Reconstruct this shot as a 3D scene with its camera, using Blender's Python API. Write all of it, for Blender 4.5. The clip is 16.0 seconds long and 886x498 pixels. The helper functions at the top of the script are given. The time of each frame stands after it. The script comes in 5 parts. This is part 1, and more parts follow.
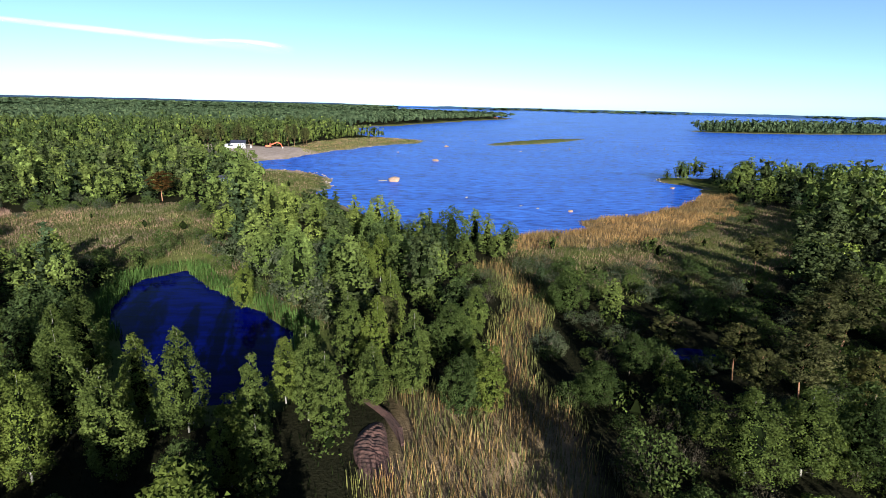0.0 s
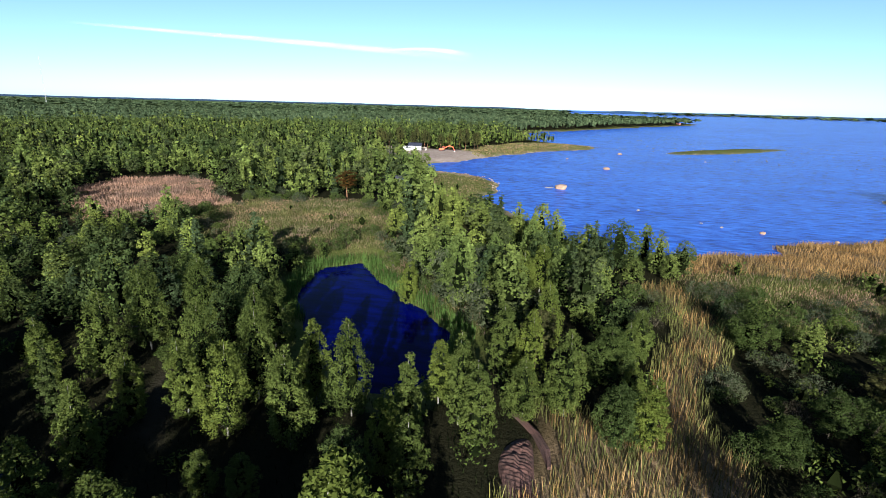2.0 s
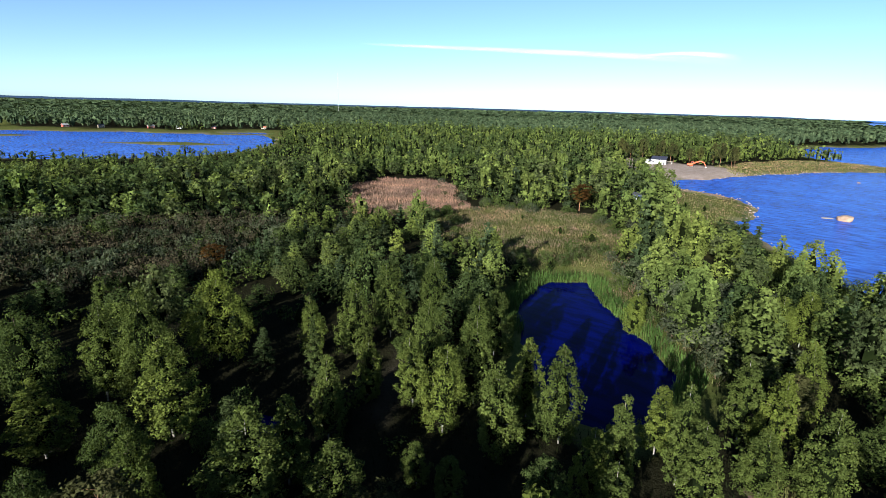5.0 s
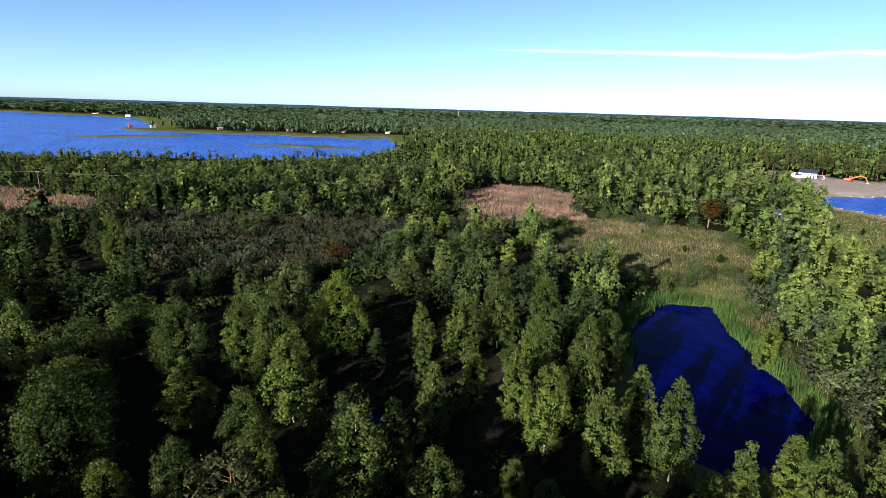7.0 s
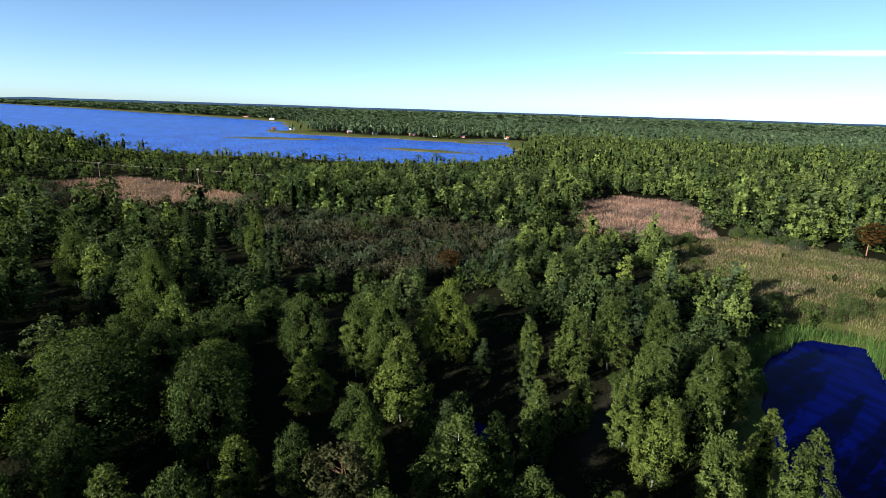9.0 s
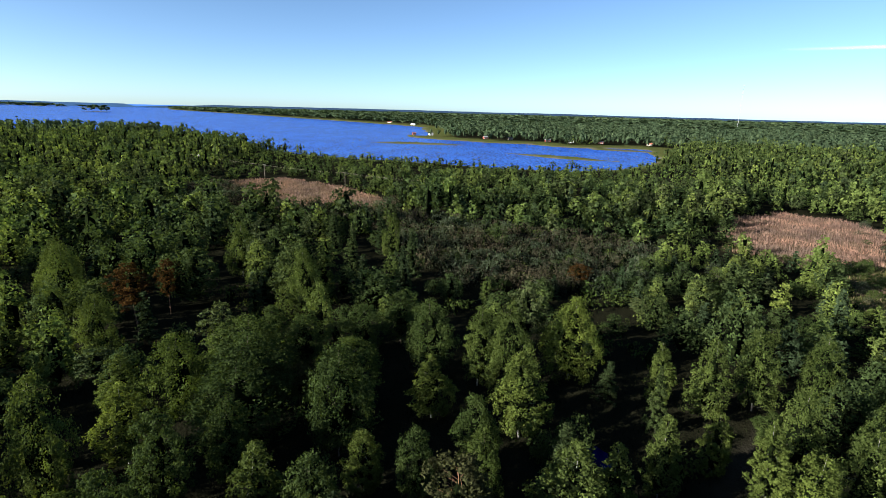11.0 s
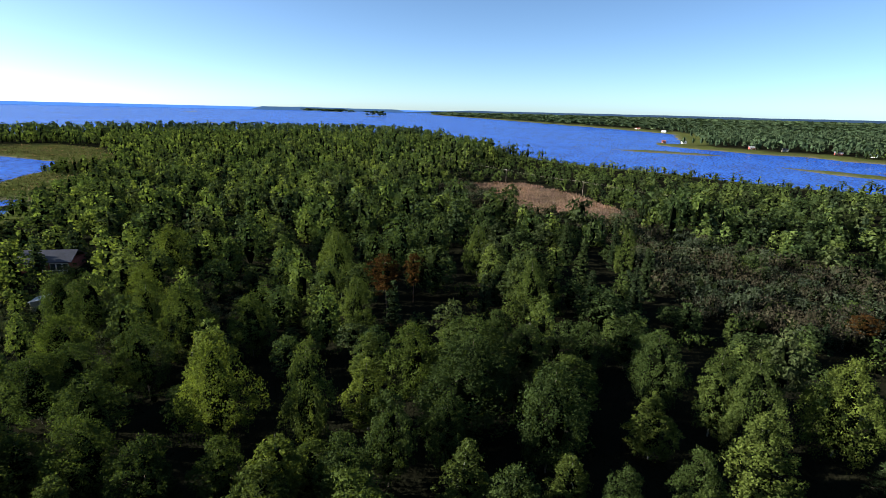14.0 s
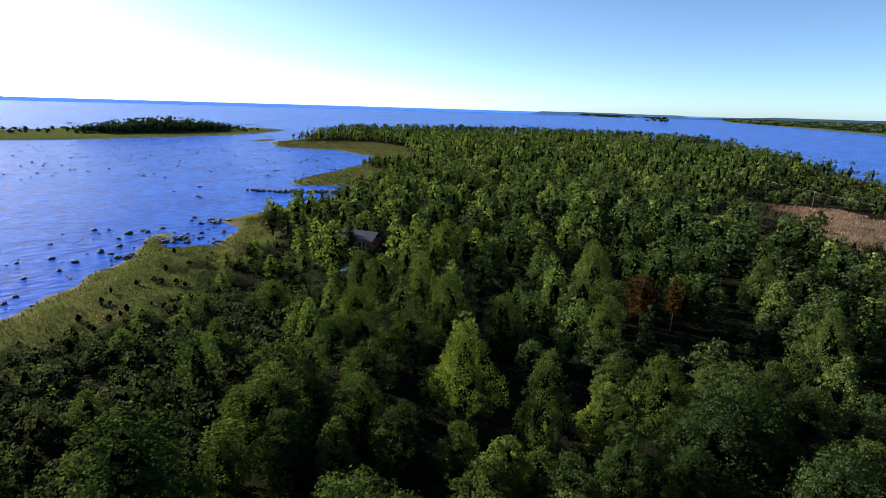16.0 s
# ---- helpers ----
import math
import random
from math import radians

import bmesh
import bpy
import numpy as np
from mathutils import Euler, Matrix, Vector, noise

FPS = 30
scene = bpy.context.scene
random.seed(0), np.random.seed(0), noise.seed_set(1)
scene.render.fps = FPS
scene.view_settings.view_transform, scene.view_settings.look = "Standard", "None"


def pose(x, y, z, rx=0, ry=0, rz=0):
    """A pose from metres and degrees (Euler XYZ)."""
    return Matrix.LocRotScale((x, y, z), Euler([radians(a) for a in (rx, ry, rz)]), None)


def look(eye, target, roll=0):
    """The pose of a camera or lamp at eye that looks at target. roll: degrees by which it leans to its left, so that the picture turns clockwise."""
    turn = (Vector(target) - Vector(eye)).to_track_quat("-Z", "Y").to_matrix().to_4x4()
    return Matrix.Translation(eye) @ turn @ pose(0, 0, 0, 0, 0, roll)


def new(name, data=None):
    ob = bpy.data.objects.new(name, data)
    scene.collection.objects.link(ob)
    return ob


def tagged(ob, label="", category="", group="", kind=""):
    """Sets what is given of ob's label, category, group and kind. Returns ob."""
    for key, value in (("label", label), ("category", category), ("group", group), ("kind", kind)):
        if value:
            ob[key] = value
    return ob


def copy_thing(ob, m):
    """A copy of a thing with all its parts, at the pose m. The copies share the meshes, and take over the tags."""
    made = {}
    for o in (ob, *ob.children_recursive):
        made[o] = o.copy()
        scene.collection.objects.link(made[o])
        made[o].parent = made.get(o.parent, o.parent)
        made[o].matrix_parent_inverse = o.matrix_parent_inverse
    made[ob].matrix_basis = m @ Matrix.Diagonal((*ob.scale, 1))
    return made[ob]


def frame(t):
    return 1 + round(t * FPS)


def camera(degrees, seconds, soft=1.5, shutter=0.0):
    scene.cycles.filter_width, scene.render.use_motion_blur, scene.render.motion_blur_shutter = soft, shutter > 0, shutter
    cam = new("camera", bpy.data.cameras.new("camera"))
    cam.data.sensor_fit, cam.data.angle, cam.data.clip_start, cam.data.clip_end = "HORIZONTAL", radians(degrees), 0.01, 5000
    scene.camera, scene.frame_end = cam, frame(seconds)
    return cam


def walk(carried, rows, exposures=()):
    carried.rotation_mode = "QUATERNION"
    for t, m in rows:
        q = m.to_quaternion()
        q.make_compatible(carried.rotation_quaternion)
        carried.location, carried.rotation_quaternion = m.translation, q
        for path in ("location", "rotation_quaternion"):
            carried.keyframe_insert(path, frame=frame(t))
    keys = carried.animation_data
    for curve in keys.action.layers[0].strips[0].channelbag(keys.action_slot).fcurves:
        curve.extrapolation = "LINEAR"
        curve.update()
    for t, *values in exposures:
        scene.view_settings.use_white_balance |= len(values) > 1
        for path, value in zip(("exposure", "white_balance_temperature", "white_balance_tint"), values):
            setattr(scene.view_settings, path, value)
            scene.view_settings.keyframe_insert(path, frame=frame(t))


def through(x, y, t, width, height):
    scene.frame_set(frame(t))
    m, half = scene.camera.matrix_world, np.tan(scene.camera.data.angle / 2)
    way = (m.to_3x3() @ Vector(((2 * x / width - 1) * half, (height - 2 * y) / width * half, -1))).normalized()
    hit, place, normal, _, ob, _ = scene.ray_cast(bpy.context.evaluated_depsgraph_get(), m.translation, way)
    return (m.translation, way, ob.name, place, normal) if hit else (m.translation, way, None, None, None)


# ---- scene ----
cam = camera(80.4, 16.0, soft=0.6)
PATH = [
    (0, (0.675, -0.383, 32.700), (0.795, 18.902, 27.400), 1.4),
    (0.5, (0.543, -0.084, 32.849), (-0.636, 19.167, 27.558), 1.5),
    (1, (0.455, 0.116, 33.000), (-2.054, 19.241, 27.715), 1.6),
    (1.5, (0.395, 0.234, 33.161), (-3.683, 19.087, 27.875), 1.6),
    (2, (0.245, 0.392, 33.352), (-5.592, 18.773, 28.055), 1.5),
    (2.5, (0.012, 0.670, 33.526), (-7.483, 18.439, 28.227), 1.7),
    (3, (-0.166, 0.815, 33.735), (-9.093, 17.899, 28.403), 1.7),
    (3.5, (-0.241, 0.840, 33.988), (-10.448, 17.195, 28.664), 1.8),
    (4, (-0.292, 0.797, 34.244), (-11.558, 16.452, 28.952), 1.7),
    (6.5, (-0.116, 0.629, 35.777), (-15.421, 12.405, 30.575), 1.6),
    (7, (-0.117, 0.550, 35.947), (-16.009, 11.531, 30.765), 1.6),
    (7.5, (-0.168, 0.482, 36.130), (-16.626, 10.614, 30.985), 1.7),
    (8, (-0.144, 0.417, 36.376), (-17.109, 9.675, 31.231), 1.8),
    (10.5, (0.434, 0.065, 38.119), (-18.526, 3.845, 32.996), 1.6),
    (11, (0.361, 0.153, 38.333), (-18.803, 2.704, 33.212), 1.5),
    (11.5, (0.344, 0.152, 38.568), (-18.949, 1.352, 33.435), 1.5),
    (12, (0.302, 0.199, 38.787), (-19.022, -0.051, 33.638), 1.4),
    (12.5, (0.229, 0.163, 39.001), (-19.037, -1.397, 33.866), 1.5),
    (13, (0.217, 0.109, 39.244), (-18.891, -2.781, 34.093), 1.5),
    (13.5, (0.228, 0.095, 39.451), (-18.612, -4.205, 34.297), 1.4),
    (14, (0.239, 0.010, 39.656), (-18.140, -5.960, 34.500), 1.4),
    (14.5, (0.192, -0.040, 39.882), (-17.387, -8.050, 34.703), 1.5),
    (15, (0.282, 0.088, 40.155), (-16.224, -9.934, 34.948), 1.5),
    (15.5, (0.280, 0.100, 40.491), (-14.730, -12.042, 35.270), 1.6),
    (16, (0.219, 0.088, 40.799), (-13.039, -13.940, 35.561), 1.7),
]
walk(cam, [(t, look(eye, target, roll)) for t, eye, target, roll in PATH], [(0, 2.0, 6050, 9), (16, 2.0, 6050, 9)])

# ---- light ----
SUN_ELEVATION, SUN_AZIMUTH = radians(16.5), math.atan2(0.28, -0.96)
world = bpy.data.worlds.new("world")
scene.world = world
world.use_nodes = True
sky = world.node_tree.nodes.new("ShaderNodeTexSky")
sky.sky_type, sky.sun_disc = "NISHITA", False
sky.sun_elevation, sky.sun_rotation = SUN_ELEVATION, SUN_AZIMUTH
sky.air_density, sky.dust_density, sky.ozone_density = 0.48, 0.4, 1.5
background = world.node_tree.nodes["Background"]
background.inputs["Strength"].default_value = 0.051
sky_tint = world.node_tree.nodes.new("ShaderNodeMixRGB")
sky_tint.blend_type = "MULTIPLY"
sky_tint.inputs["Fac"].default_value = 1.0
sky_tint.inputs["Color2"].default_value = (1.02, 1.08, 1.05, 1.0)
world.node_tree.links.new(sky.outputs[0], sky_tint.inputs["Color1"])
world.node_tree.links.new(sky_tint.outputs["Color"], background.inputs["Color"])
sun_way = Vector((math.sin(SUN_AZIMUTH) * math.cos(SUN_ELEVATION), math.cos(SUN_AZIMUTH) * math.cos(SUN_ELEVATION), math.sin(SUN_ELEVATION)))
sun = new("sun", bpy.data.lights.new("sun", "SUN"))
sun.data.energy, sun.data.angle, sun.data.color = 5.0, radians(0.53), (1.0, 0.93, 0.80)
sun.matrix_world = look(sun_way * 300, (0, 0, 0))

# ---- materials ----


def nodes_of(name):
    m = bpy.data.materials.new(name)
    m.use_nodes = True
    t = m.node_tree
    return m, t, t.nodes["Principled BSDF"], t.nodes["Material Output"]


def add(t, kind, **values):
    n = t.nodes.new(kind)
    for key, v in values.items():
        n.inputs[key.replace("_", " ")].default_value = v
    return n


def noise_at(t, scale, detail=4.0, rough=0.6, coords="Object"):
    c = t.nodes.new("ShaderNodeTexCoord")
    n = add(t, "ShaderNodeTexNoise", Scale=scale, Detail=detail, Roughness=rough)
    t.links.new(c.outputs[coords], n.inputs["Vector"])
    return n.outputs["Fac"]


def ramp(t, fac, *stops):
    r = t.nodes.new("ShaderNodeValToRGB")
    while len(r.color_ramp.elements) < len(stops):
        r.color_ramp.elements.new(0.5)
    for e, (p, c) in zip(r.color_ramp.elements, stops):
        e.position, e.color = p, (*c, 1) if len(c) == 3 else c
    t.links.new(fac, r.inputs["Fac"])
    return r.outputs["Color"]


def mix(t, fac, a, b, kind="MIX"):
    n = t.nodes.new("ShaderNodeMix")
    n.data_type, n.blend_type = "RGBA", kind
    for slot, v in ((0, fac), (6, a), (7, b)):
        if isinstance(v, (int, float)):
            n.inputs[slot].default_value = v
        elif isinstance(v, tuple):
            n.inputs[slot].default_value = (*v, 1)
        else:
            t.links.new(v, n.inputs[slot])
    return n.outputs[2]


def bump(t, b, height, strength, distance):
    n = add(t, "ShaderNodeBump", Strength=strength, Distance=distance)
    t.links.new(height, n.inputs["Height"])
    t.links.new(n.outputs["Normal"], b.inputs["Normal"])


def surface(name, dark, light, scale, rough=0.85, metal=0.0, relief=0.3, deep=0.02, coarse=None):
    """A material with grain and, at a coarser scale, stains."""
    m, t, b, _ = nodes_of(name)
    fine = noise_at(t, scale, 6)
    base = ramp(t, fine, (0.3, dark), (0.7, light))
    stain = noise_at(t, coarse or scale * 0.13, 3)
    base = mix(t, 0.5, base, ramp(t, stain, (0.35, tuple(0.55 * v for v in dark)), (0.65, light)))
    t.links.new(base, b.inputs["Base Color"])
    b.inputs["Roughness"].default_value, b.inputs["Metallic"].default_value = rough, metal
    bump(t, b, fine, relief, deep)
    return m


def foliage(name, dark, mid, light, through=0.36, vary=0.08):
    """Leaves: colour varies leaf by leaf and tree by tree; some light passes through."""
    m, t, b, out = nodes_of(name)
    geo, info = t.nodes.new("ShaderNodeNewGeometry"), t.nodes.new("ShaderNodeObjectInfo")
    leaf = ramp(t, geo.outputs["Random Per Island"], (0.0, dark), (0.5, mid), (1.0, light))
    tree = ramp(t, info.outputs["Random"], (0.0, (1 - 1.1 * vary, 1 - vary, 1 - vary)), (0.5, (1, 1, 1)), (1.0, (1 + 1.25 * vary, 1 + vary, 1 - 0.3 * vary)))
    patch = ramp(t, noise_at(t, 0.05, 2, 0.5), (0.35, (0.8, 0.88, 0.85)), (0.65, (1.08, 1.05, 0.95)))
    single = ramp(t, noise_at(t, 0.17, 1, 0.4), (0.32, (0.60, 0.64, 0.62)), (0.68, (1.22, 1.24, 1.12)))
    patch = mix(t, 1.0, patch, single, "MULTIPLY")
    base = mix(t, 1.0, mix(t, 1.0, leaf, tree, "MULTIPLY"), patch, "MULTIPLY")
    t.links.new(base, b.inputs["Base Color"])
    b.inputs["Roughness"].default_value = 0.75
    b.inputs["Specular IOR Level"].default_value = 0.0
    tr = t.nodes.new("ShaderNodeBsdfTranslucent")
    t.links.new(mix(t, 1.0, base, (1.3, 1.3, 0.6), "MULTIPLY"), tr.inputs["Color"])
    both = t.nodes.new("ShaderNodeMixShader")
    both.inputs[0].default_value = through
    t.links.new(b.outputs[0], both.inputs[1])
    t.links.new(tr.outputs[0], both.inputs[2])
    t.links.new(both.outputs[0], out.inputs["Surface"])
    return m


LEAF_BIRCH = foliage("birch_leaves", (0.0505, 0.0608, 0.0180), (0.0757, 0.0917, 0.0279), (0.1097, 0.1338, 0.0405), vary=0.24)
LEAF_ALDER = foliage("alder_leaves", (0.0312, 0.0414, 0.0149), (0.0475, 0.0629, 0.0230), (0.0689, 0.0909, 0.0339), vary=0.24)
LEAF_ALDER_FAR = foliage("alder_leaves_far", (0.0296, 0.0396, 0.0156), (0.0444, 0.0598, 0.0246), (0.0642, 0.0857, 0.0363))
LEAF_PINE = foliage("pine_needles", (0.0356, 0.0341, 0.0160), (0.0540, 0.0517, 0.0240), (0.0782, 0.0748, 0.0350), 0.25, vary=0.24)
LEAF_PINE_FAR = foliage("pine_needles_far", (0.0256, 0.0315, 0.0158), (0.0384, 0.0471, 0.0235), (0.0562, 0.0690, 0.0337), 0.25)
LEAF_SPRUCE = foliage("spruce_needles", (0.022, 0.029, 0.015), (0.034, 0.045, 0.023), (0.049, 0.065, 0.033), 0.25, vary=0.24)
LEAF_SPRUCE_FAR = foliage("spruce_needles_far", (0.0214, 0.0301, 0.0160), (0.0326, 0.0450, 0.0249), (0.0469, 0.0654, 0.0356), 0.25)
LEAF_RUST = foliage("rusty_needles", (0.032, 0.014, 0.006), (0.054, 0.025, 0.009), (0.077, 0.041, 0.014), 0.15)
LEAF_WILLOW = foliage("willow_leaves", (0.0256, 0.0326, 0.0201), (0.0449, 0.0520, 0.0324), (0.0734, 0.0766, 0.0612), 0.25)
LEAF_REED = foliage("dry_reed_blades", (0.1000, 0.0589, 0.0546), (0.1850, 0.1095, 0.1040), (0.2620, 0.1638, 0.1628), 0.3)
LEAF_GREEN_REED = foliage("green_reed_blades", (0.041, 0.041, 0.018), (0.072, 0.070, 0.030), (0.114, 0.112, 0.048), 0.1)
LEAF_STRAW = foliage("straw_reed_blades", (0.1104, 0.0630, 0.0304), (0.2017, 0.1193, 0.0607), (0.2881, 0.1813, 0.0962), 0.3)
LEAF_FRESH_REED = foliage("fresh_reed_blades", (0.030, 0.052, 0.016), (0.052, 0.088, 0.026), (0.080, 0.125, 0.038), 0.3)
# greyer and bluer green: the haze over far woods is in this colour
LEAF_FAR_HAZE = foliage("far_leaves_hazed", (0.0268, 0.0379, 0.0225), (0.0407, 0.0563, 0.0342), (0.0594, 0.0818, 0.0491), 0.2)
TWIG = foliage("bare_twigs", (0.0187, 0.0153, 0.0126), (0.0357, 0.0289, 0.0225), (0.0544, 0.0459, 0.0351), 0.05)
# near black: painted shade for crown cores and for grass under the trees
WOOD_SHADE = foliage("wood_shade", (0.003, 0.004, 0.002), (0.005, 0.007, 0.003), (0.008, 0.011, 0.004), 0.02)
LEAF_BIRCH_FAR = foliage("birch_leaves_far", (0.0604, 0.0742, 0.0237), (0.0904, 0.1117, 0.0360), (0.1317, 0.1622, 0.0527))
BARK_BIRCH = surface("birch_bark", (0.08, 0.072, 0.065), (0.26, 0.245, 0.22), 6, coarse=1.2)
BARK_DARK = surface("dark_bark", (0.05, 0.04, 0.03), (0.14, 0.11, 0.08), 9)
BARK_PINE = surface("pine_bark", (0.09, 0.045, 0.025), (0.22, 0.11, 0.055), 8)
STONE = surface("granite", (0.10, 0.085, 0.075), (0.30, 0.26, 0.23), 2.2, relief=0.6, deep=0.08)
STONE_WET = surface("wet_dark_stone", (0.018, 0.017, 0.017), (0.070, 0.062, 0.056), 2.5, rough=0.95, relief=0.6, deep=0.08)
STONE_RED = surface("reddish_granite", (0.10, 0.060, 0.042), (0.25, 0.17, 0.12), 1.4, relief=0.6, deep=0.08)
# dark reddish brown earth, darkened further to paint the shadow over the mound
MOUND = surface("reddish_earth", (0.024, 0.010, 0.008), (0.066, 0.028, 0.022), 3.5, relief=0.8, deep=0.15)
WHITE = surface("white_boards", (0.70, 0.70, 0.68), (0.84, 0.84, 0.82), 1.5, 0.6, relief=0.1)
ROOF_DARK = surface("dark_roof_sheet", (0.012, 0.012, 0.02), (0.035, 0.035, 0.05), 2.0, 0.45)
ROOF_GREY = surface("grey_roof_sheet", (0.20, 0.20, 0.22), (0.36, 0.36, 0.38), 2.0, 0.5)
ROOF_RED = surface("red_roof_tiles", (0.20, 0.05, 0.03), (0.33, 0.10, 0.06), 2.0, 0.7)
RED_PAINT = surface("red_ochre_boards", (0.22, 0.035, 0.02), (0.33, 0.07, 0.045), 2.0, 0.8)
ORANGE = surface("orange_paint", (0.34, 0.042, 0.008), (0.46, 0.068, 0.013), 3.0, 0.45, relief=0.05)
BLACK = surface("black_rubber", (0.012, 0.012, 0.012), (0.04, 0.038, 0.035), 5.0, 0.8)
TIMBER = surface("weathered_timber", (0.15, 0.12, 0.09), (0.34, 0.29, 0.23), 4.0, 0.85)
STEEL = surface("galvanised_steel", (0.32, 0.33, 0.34), (0.5, 0.5, 0.5), 3.0, 0.45, 0.8, relief=0.05)

GLASS, _t, _b, _ = nodes_of("window_glass")
_b.inputs["Base Color"].default_value = (0.02, 0.025, 0.03, 1)
_b.inputs["Roughness"].default_value = 0.05


def water_material(name, deep, ripple, chop, rough, gloss=0.14):
    """Open water: dark body with sky reflection painted in as blue, mirror gloss, ripples at two sizes, also painted
    lighter and darker.
    """
    m, t, b, out = nodes_of(name)
    c = t.nodes.new("ShaderNodeTexCoord")
    place = add(t, "ShaderNodeMapping", Rotation=(0, 0, radians(-25)), Scale=(0.35, 1.0, 1.0))
    t.links.new(c.outputs["Object"], place.inputs["Vector"])
    small = add(t, "ShaderNodeTexNoise", Scale=0.5, Detail=5.0, Roughness=0.6)
    large = add(t, "ShaderNodeTexNoise", Scale=0.16, Detail=3.0, Roughness=0.5)
    t.links.new(place.outputs[0], small.inputs["Vector"])
    t.links.new(place.outputs[0], large.inputs["Vector"])
    calm = noise_at(t, 0.006, 3, 0.55)
    both = mix(t, 0.45, small.outputs["Fac"], large.outputs["Fac"])
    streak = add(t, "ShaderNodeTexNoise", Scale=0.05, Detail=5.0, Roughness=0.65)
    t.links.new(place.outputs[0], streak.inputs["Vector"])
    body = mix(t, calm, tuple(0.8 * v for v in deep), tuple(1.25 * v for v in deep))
    # streaks and ripples painted into the colour as bright crests and dark troughs
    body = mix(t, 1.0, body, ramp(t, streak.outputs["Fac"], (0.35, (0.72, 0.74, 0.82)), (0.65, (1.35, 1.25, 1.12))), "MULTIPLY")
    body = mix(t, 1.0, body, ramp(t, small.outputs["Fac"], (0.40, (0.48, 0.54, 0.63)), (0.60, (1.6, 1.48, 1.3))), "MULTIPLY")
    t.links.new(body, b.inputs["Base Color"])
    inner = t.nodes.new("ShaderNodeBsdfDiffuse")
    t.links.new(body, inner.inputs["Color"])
    both_sides = t.nodes.new("ShaderNodeMixShader")
    both_sides.inputs[0].default_value = 0.4
    t.links.new(b.outputs[0], both_sides.inputs[1])
    t.links.new(inner.outputs[0], both_sides.inputs[2])
    t.links.new(both_sides.outputs[0], out.inputs["Surface"])
    b.inputs["Roughness"].default_value, b.inputs["IOR"].default_value = rough, 1.33
    b.inputs["Specular IOR Level"].default_value = gloss
    bump(t, b, both, ripple, chop)
    return m


# the strong blues stand in for sky mirrored in the water
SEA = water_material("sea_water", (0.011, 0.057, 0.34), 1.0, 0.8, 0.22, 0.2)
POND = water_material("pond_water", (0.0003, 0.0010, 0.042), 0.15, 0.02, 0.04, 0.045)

# the ground's cover: x dry reeds, y green meadow, z bare rock and sand, the rest woodland floor
GROUND, _t, _b, _ = nodes_of("ground_cover")
_a = _t.nodes.new("ShaderNodeAttribute")
_a.attribute_name = "cover"
_s = _t.nodes.new("ShaderNodeSeparateXYZ")
_t.links.new(_a.outputs["Vector"], _s.inputs[0])
_fine, _mid, _big = noise_at(_t, 2.5, 6), noise_at(_t, 0.35, 5), noise_at(_t, 0.05, 4)
# woodland floor brown taken near black, so it carries the trees' shade
_shaded_floor = mix(_t, _mid, (0.006, 0.007, 0.004), (0.015, 0.014, 0.008))
_reed = mix(_t, 0.5, ramp(_t, _fine, (0.3, (0.085, 0.057, 0.03)), (0.7, (0.20, 0.14, 0.09))), ramp(_t, _mid, (0.35, (0.08, 0.063, 0.03)), (0.65, (0.20, 0.14, 0.09))))
_grass = mix(_t, 0.5, ramp(_t, _fine, (0.3, (0.03, 0.046, 0.010)), (0.7, (0.075, 0.09, 0.024))), ramp(_t, _mid, (0.3, (0.036, 0.055, 0.011)), (0.7, (0.10, 0.095, 0.036))))
_rock = mix(_t, 0.5, ramp(_t, _fine, (0.3, (0.13, 0.10, 0.085)), (0.7, (0.32, 0.27, 0.24))), ramp(_t, _mid, (0.3, (0.12, 0.09, 0.075)), (0.7, (0.29, 0.24, 0.22))))
_grass = mix(_t, ramp(_t, _big, (0.46, (0, 0, 0)), (0.66, (0.5, 0.5, 0.5))), _grass, mix(_t, _mid, (0.040, 0.034, 0.014), (0.105, 0.080, 0.042)))
_c = mix(_t, _s.outputs[0], _shaded_floor, _reed)
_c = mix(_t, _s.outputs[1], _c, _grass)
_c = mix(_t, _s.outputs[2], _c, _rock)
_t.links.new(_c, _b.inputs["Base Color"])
_b.inputs["Roughness"].default_value = 0.95
_b.inputs["Specular IOR Level"].default_value = 0.0
bump(_t, _b, _fine, 0.7, 0.25)

# ---- the plan ----
# coasts, walked with the land on the left-hand side of each turn, in metres
COAST_BAY = [(420, -60), (330, 190), (225, 262), (112, 264), (101, 249), (112, 233), (107, 213), (98, 197), (84, 181), (72, 172), (58, 161), (44, 152), (38, 141), (21, 133), (2, 130), (-18, 148), (-34, 174), (-47, 193),
             (-44, 206), (-49, 229), (-61, 250), (-74, 256), (-92, 262), (-106, 284), (-92, 309), (-86, 334), (-60, 404), (-22, 461), (-18, 490), (-43, 508), (-85, 560), (-108, 640), (-112, 745), (-60, 850), (-19, 960)]
COAST_NORTH = [(60, 1180), (163, 1400), (201, 1545), (120, 1750), (-150, 2100), (-300, 2800), (-420, 4890), (-4890, 4890), (-4890, -1750), (-3381, -1183), (-2435, -587), (-1720, -175), (-1400, 10), (-1207, 105), (-900, 92), (-790, 72),
               (-838, 52), (-760, 48), (-700, 95), (-650, 153), (-640, 189), (-600, 205), (-584, 235), (-590, 300), (-560, 312)]
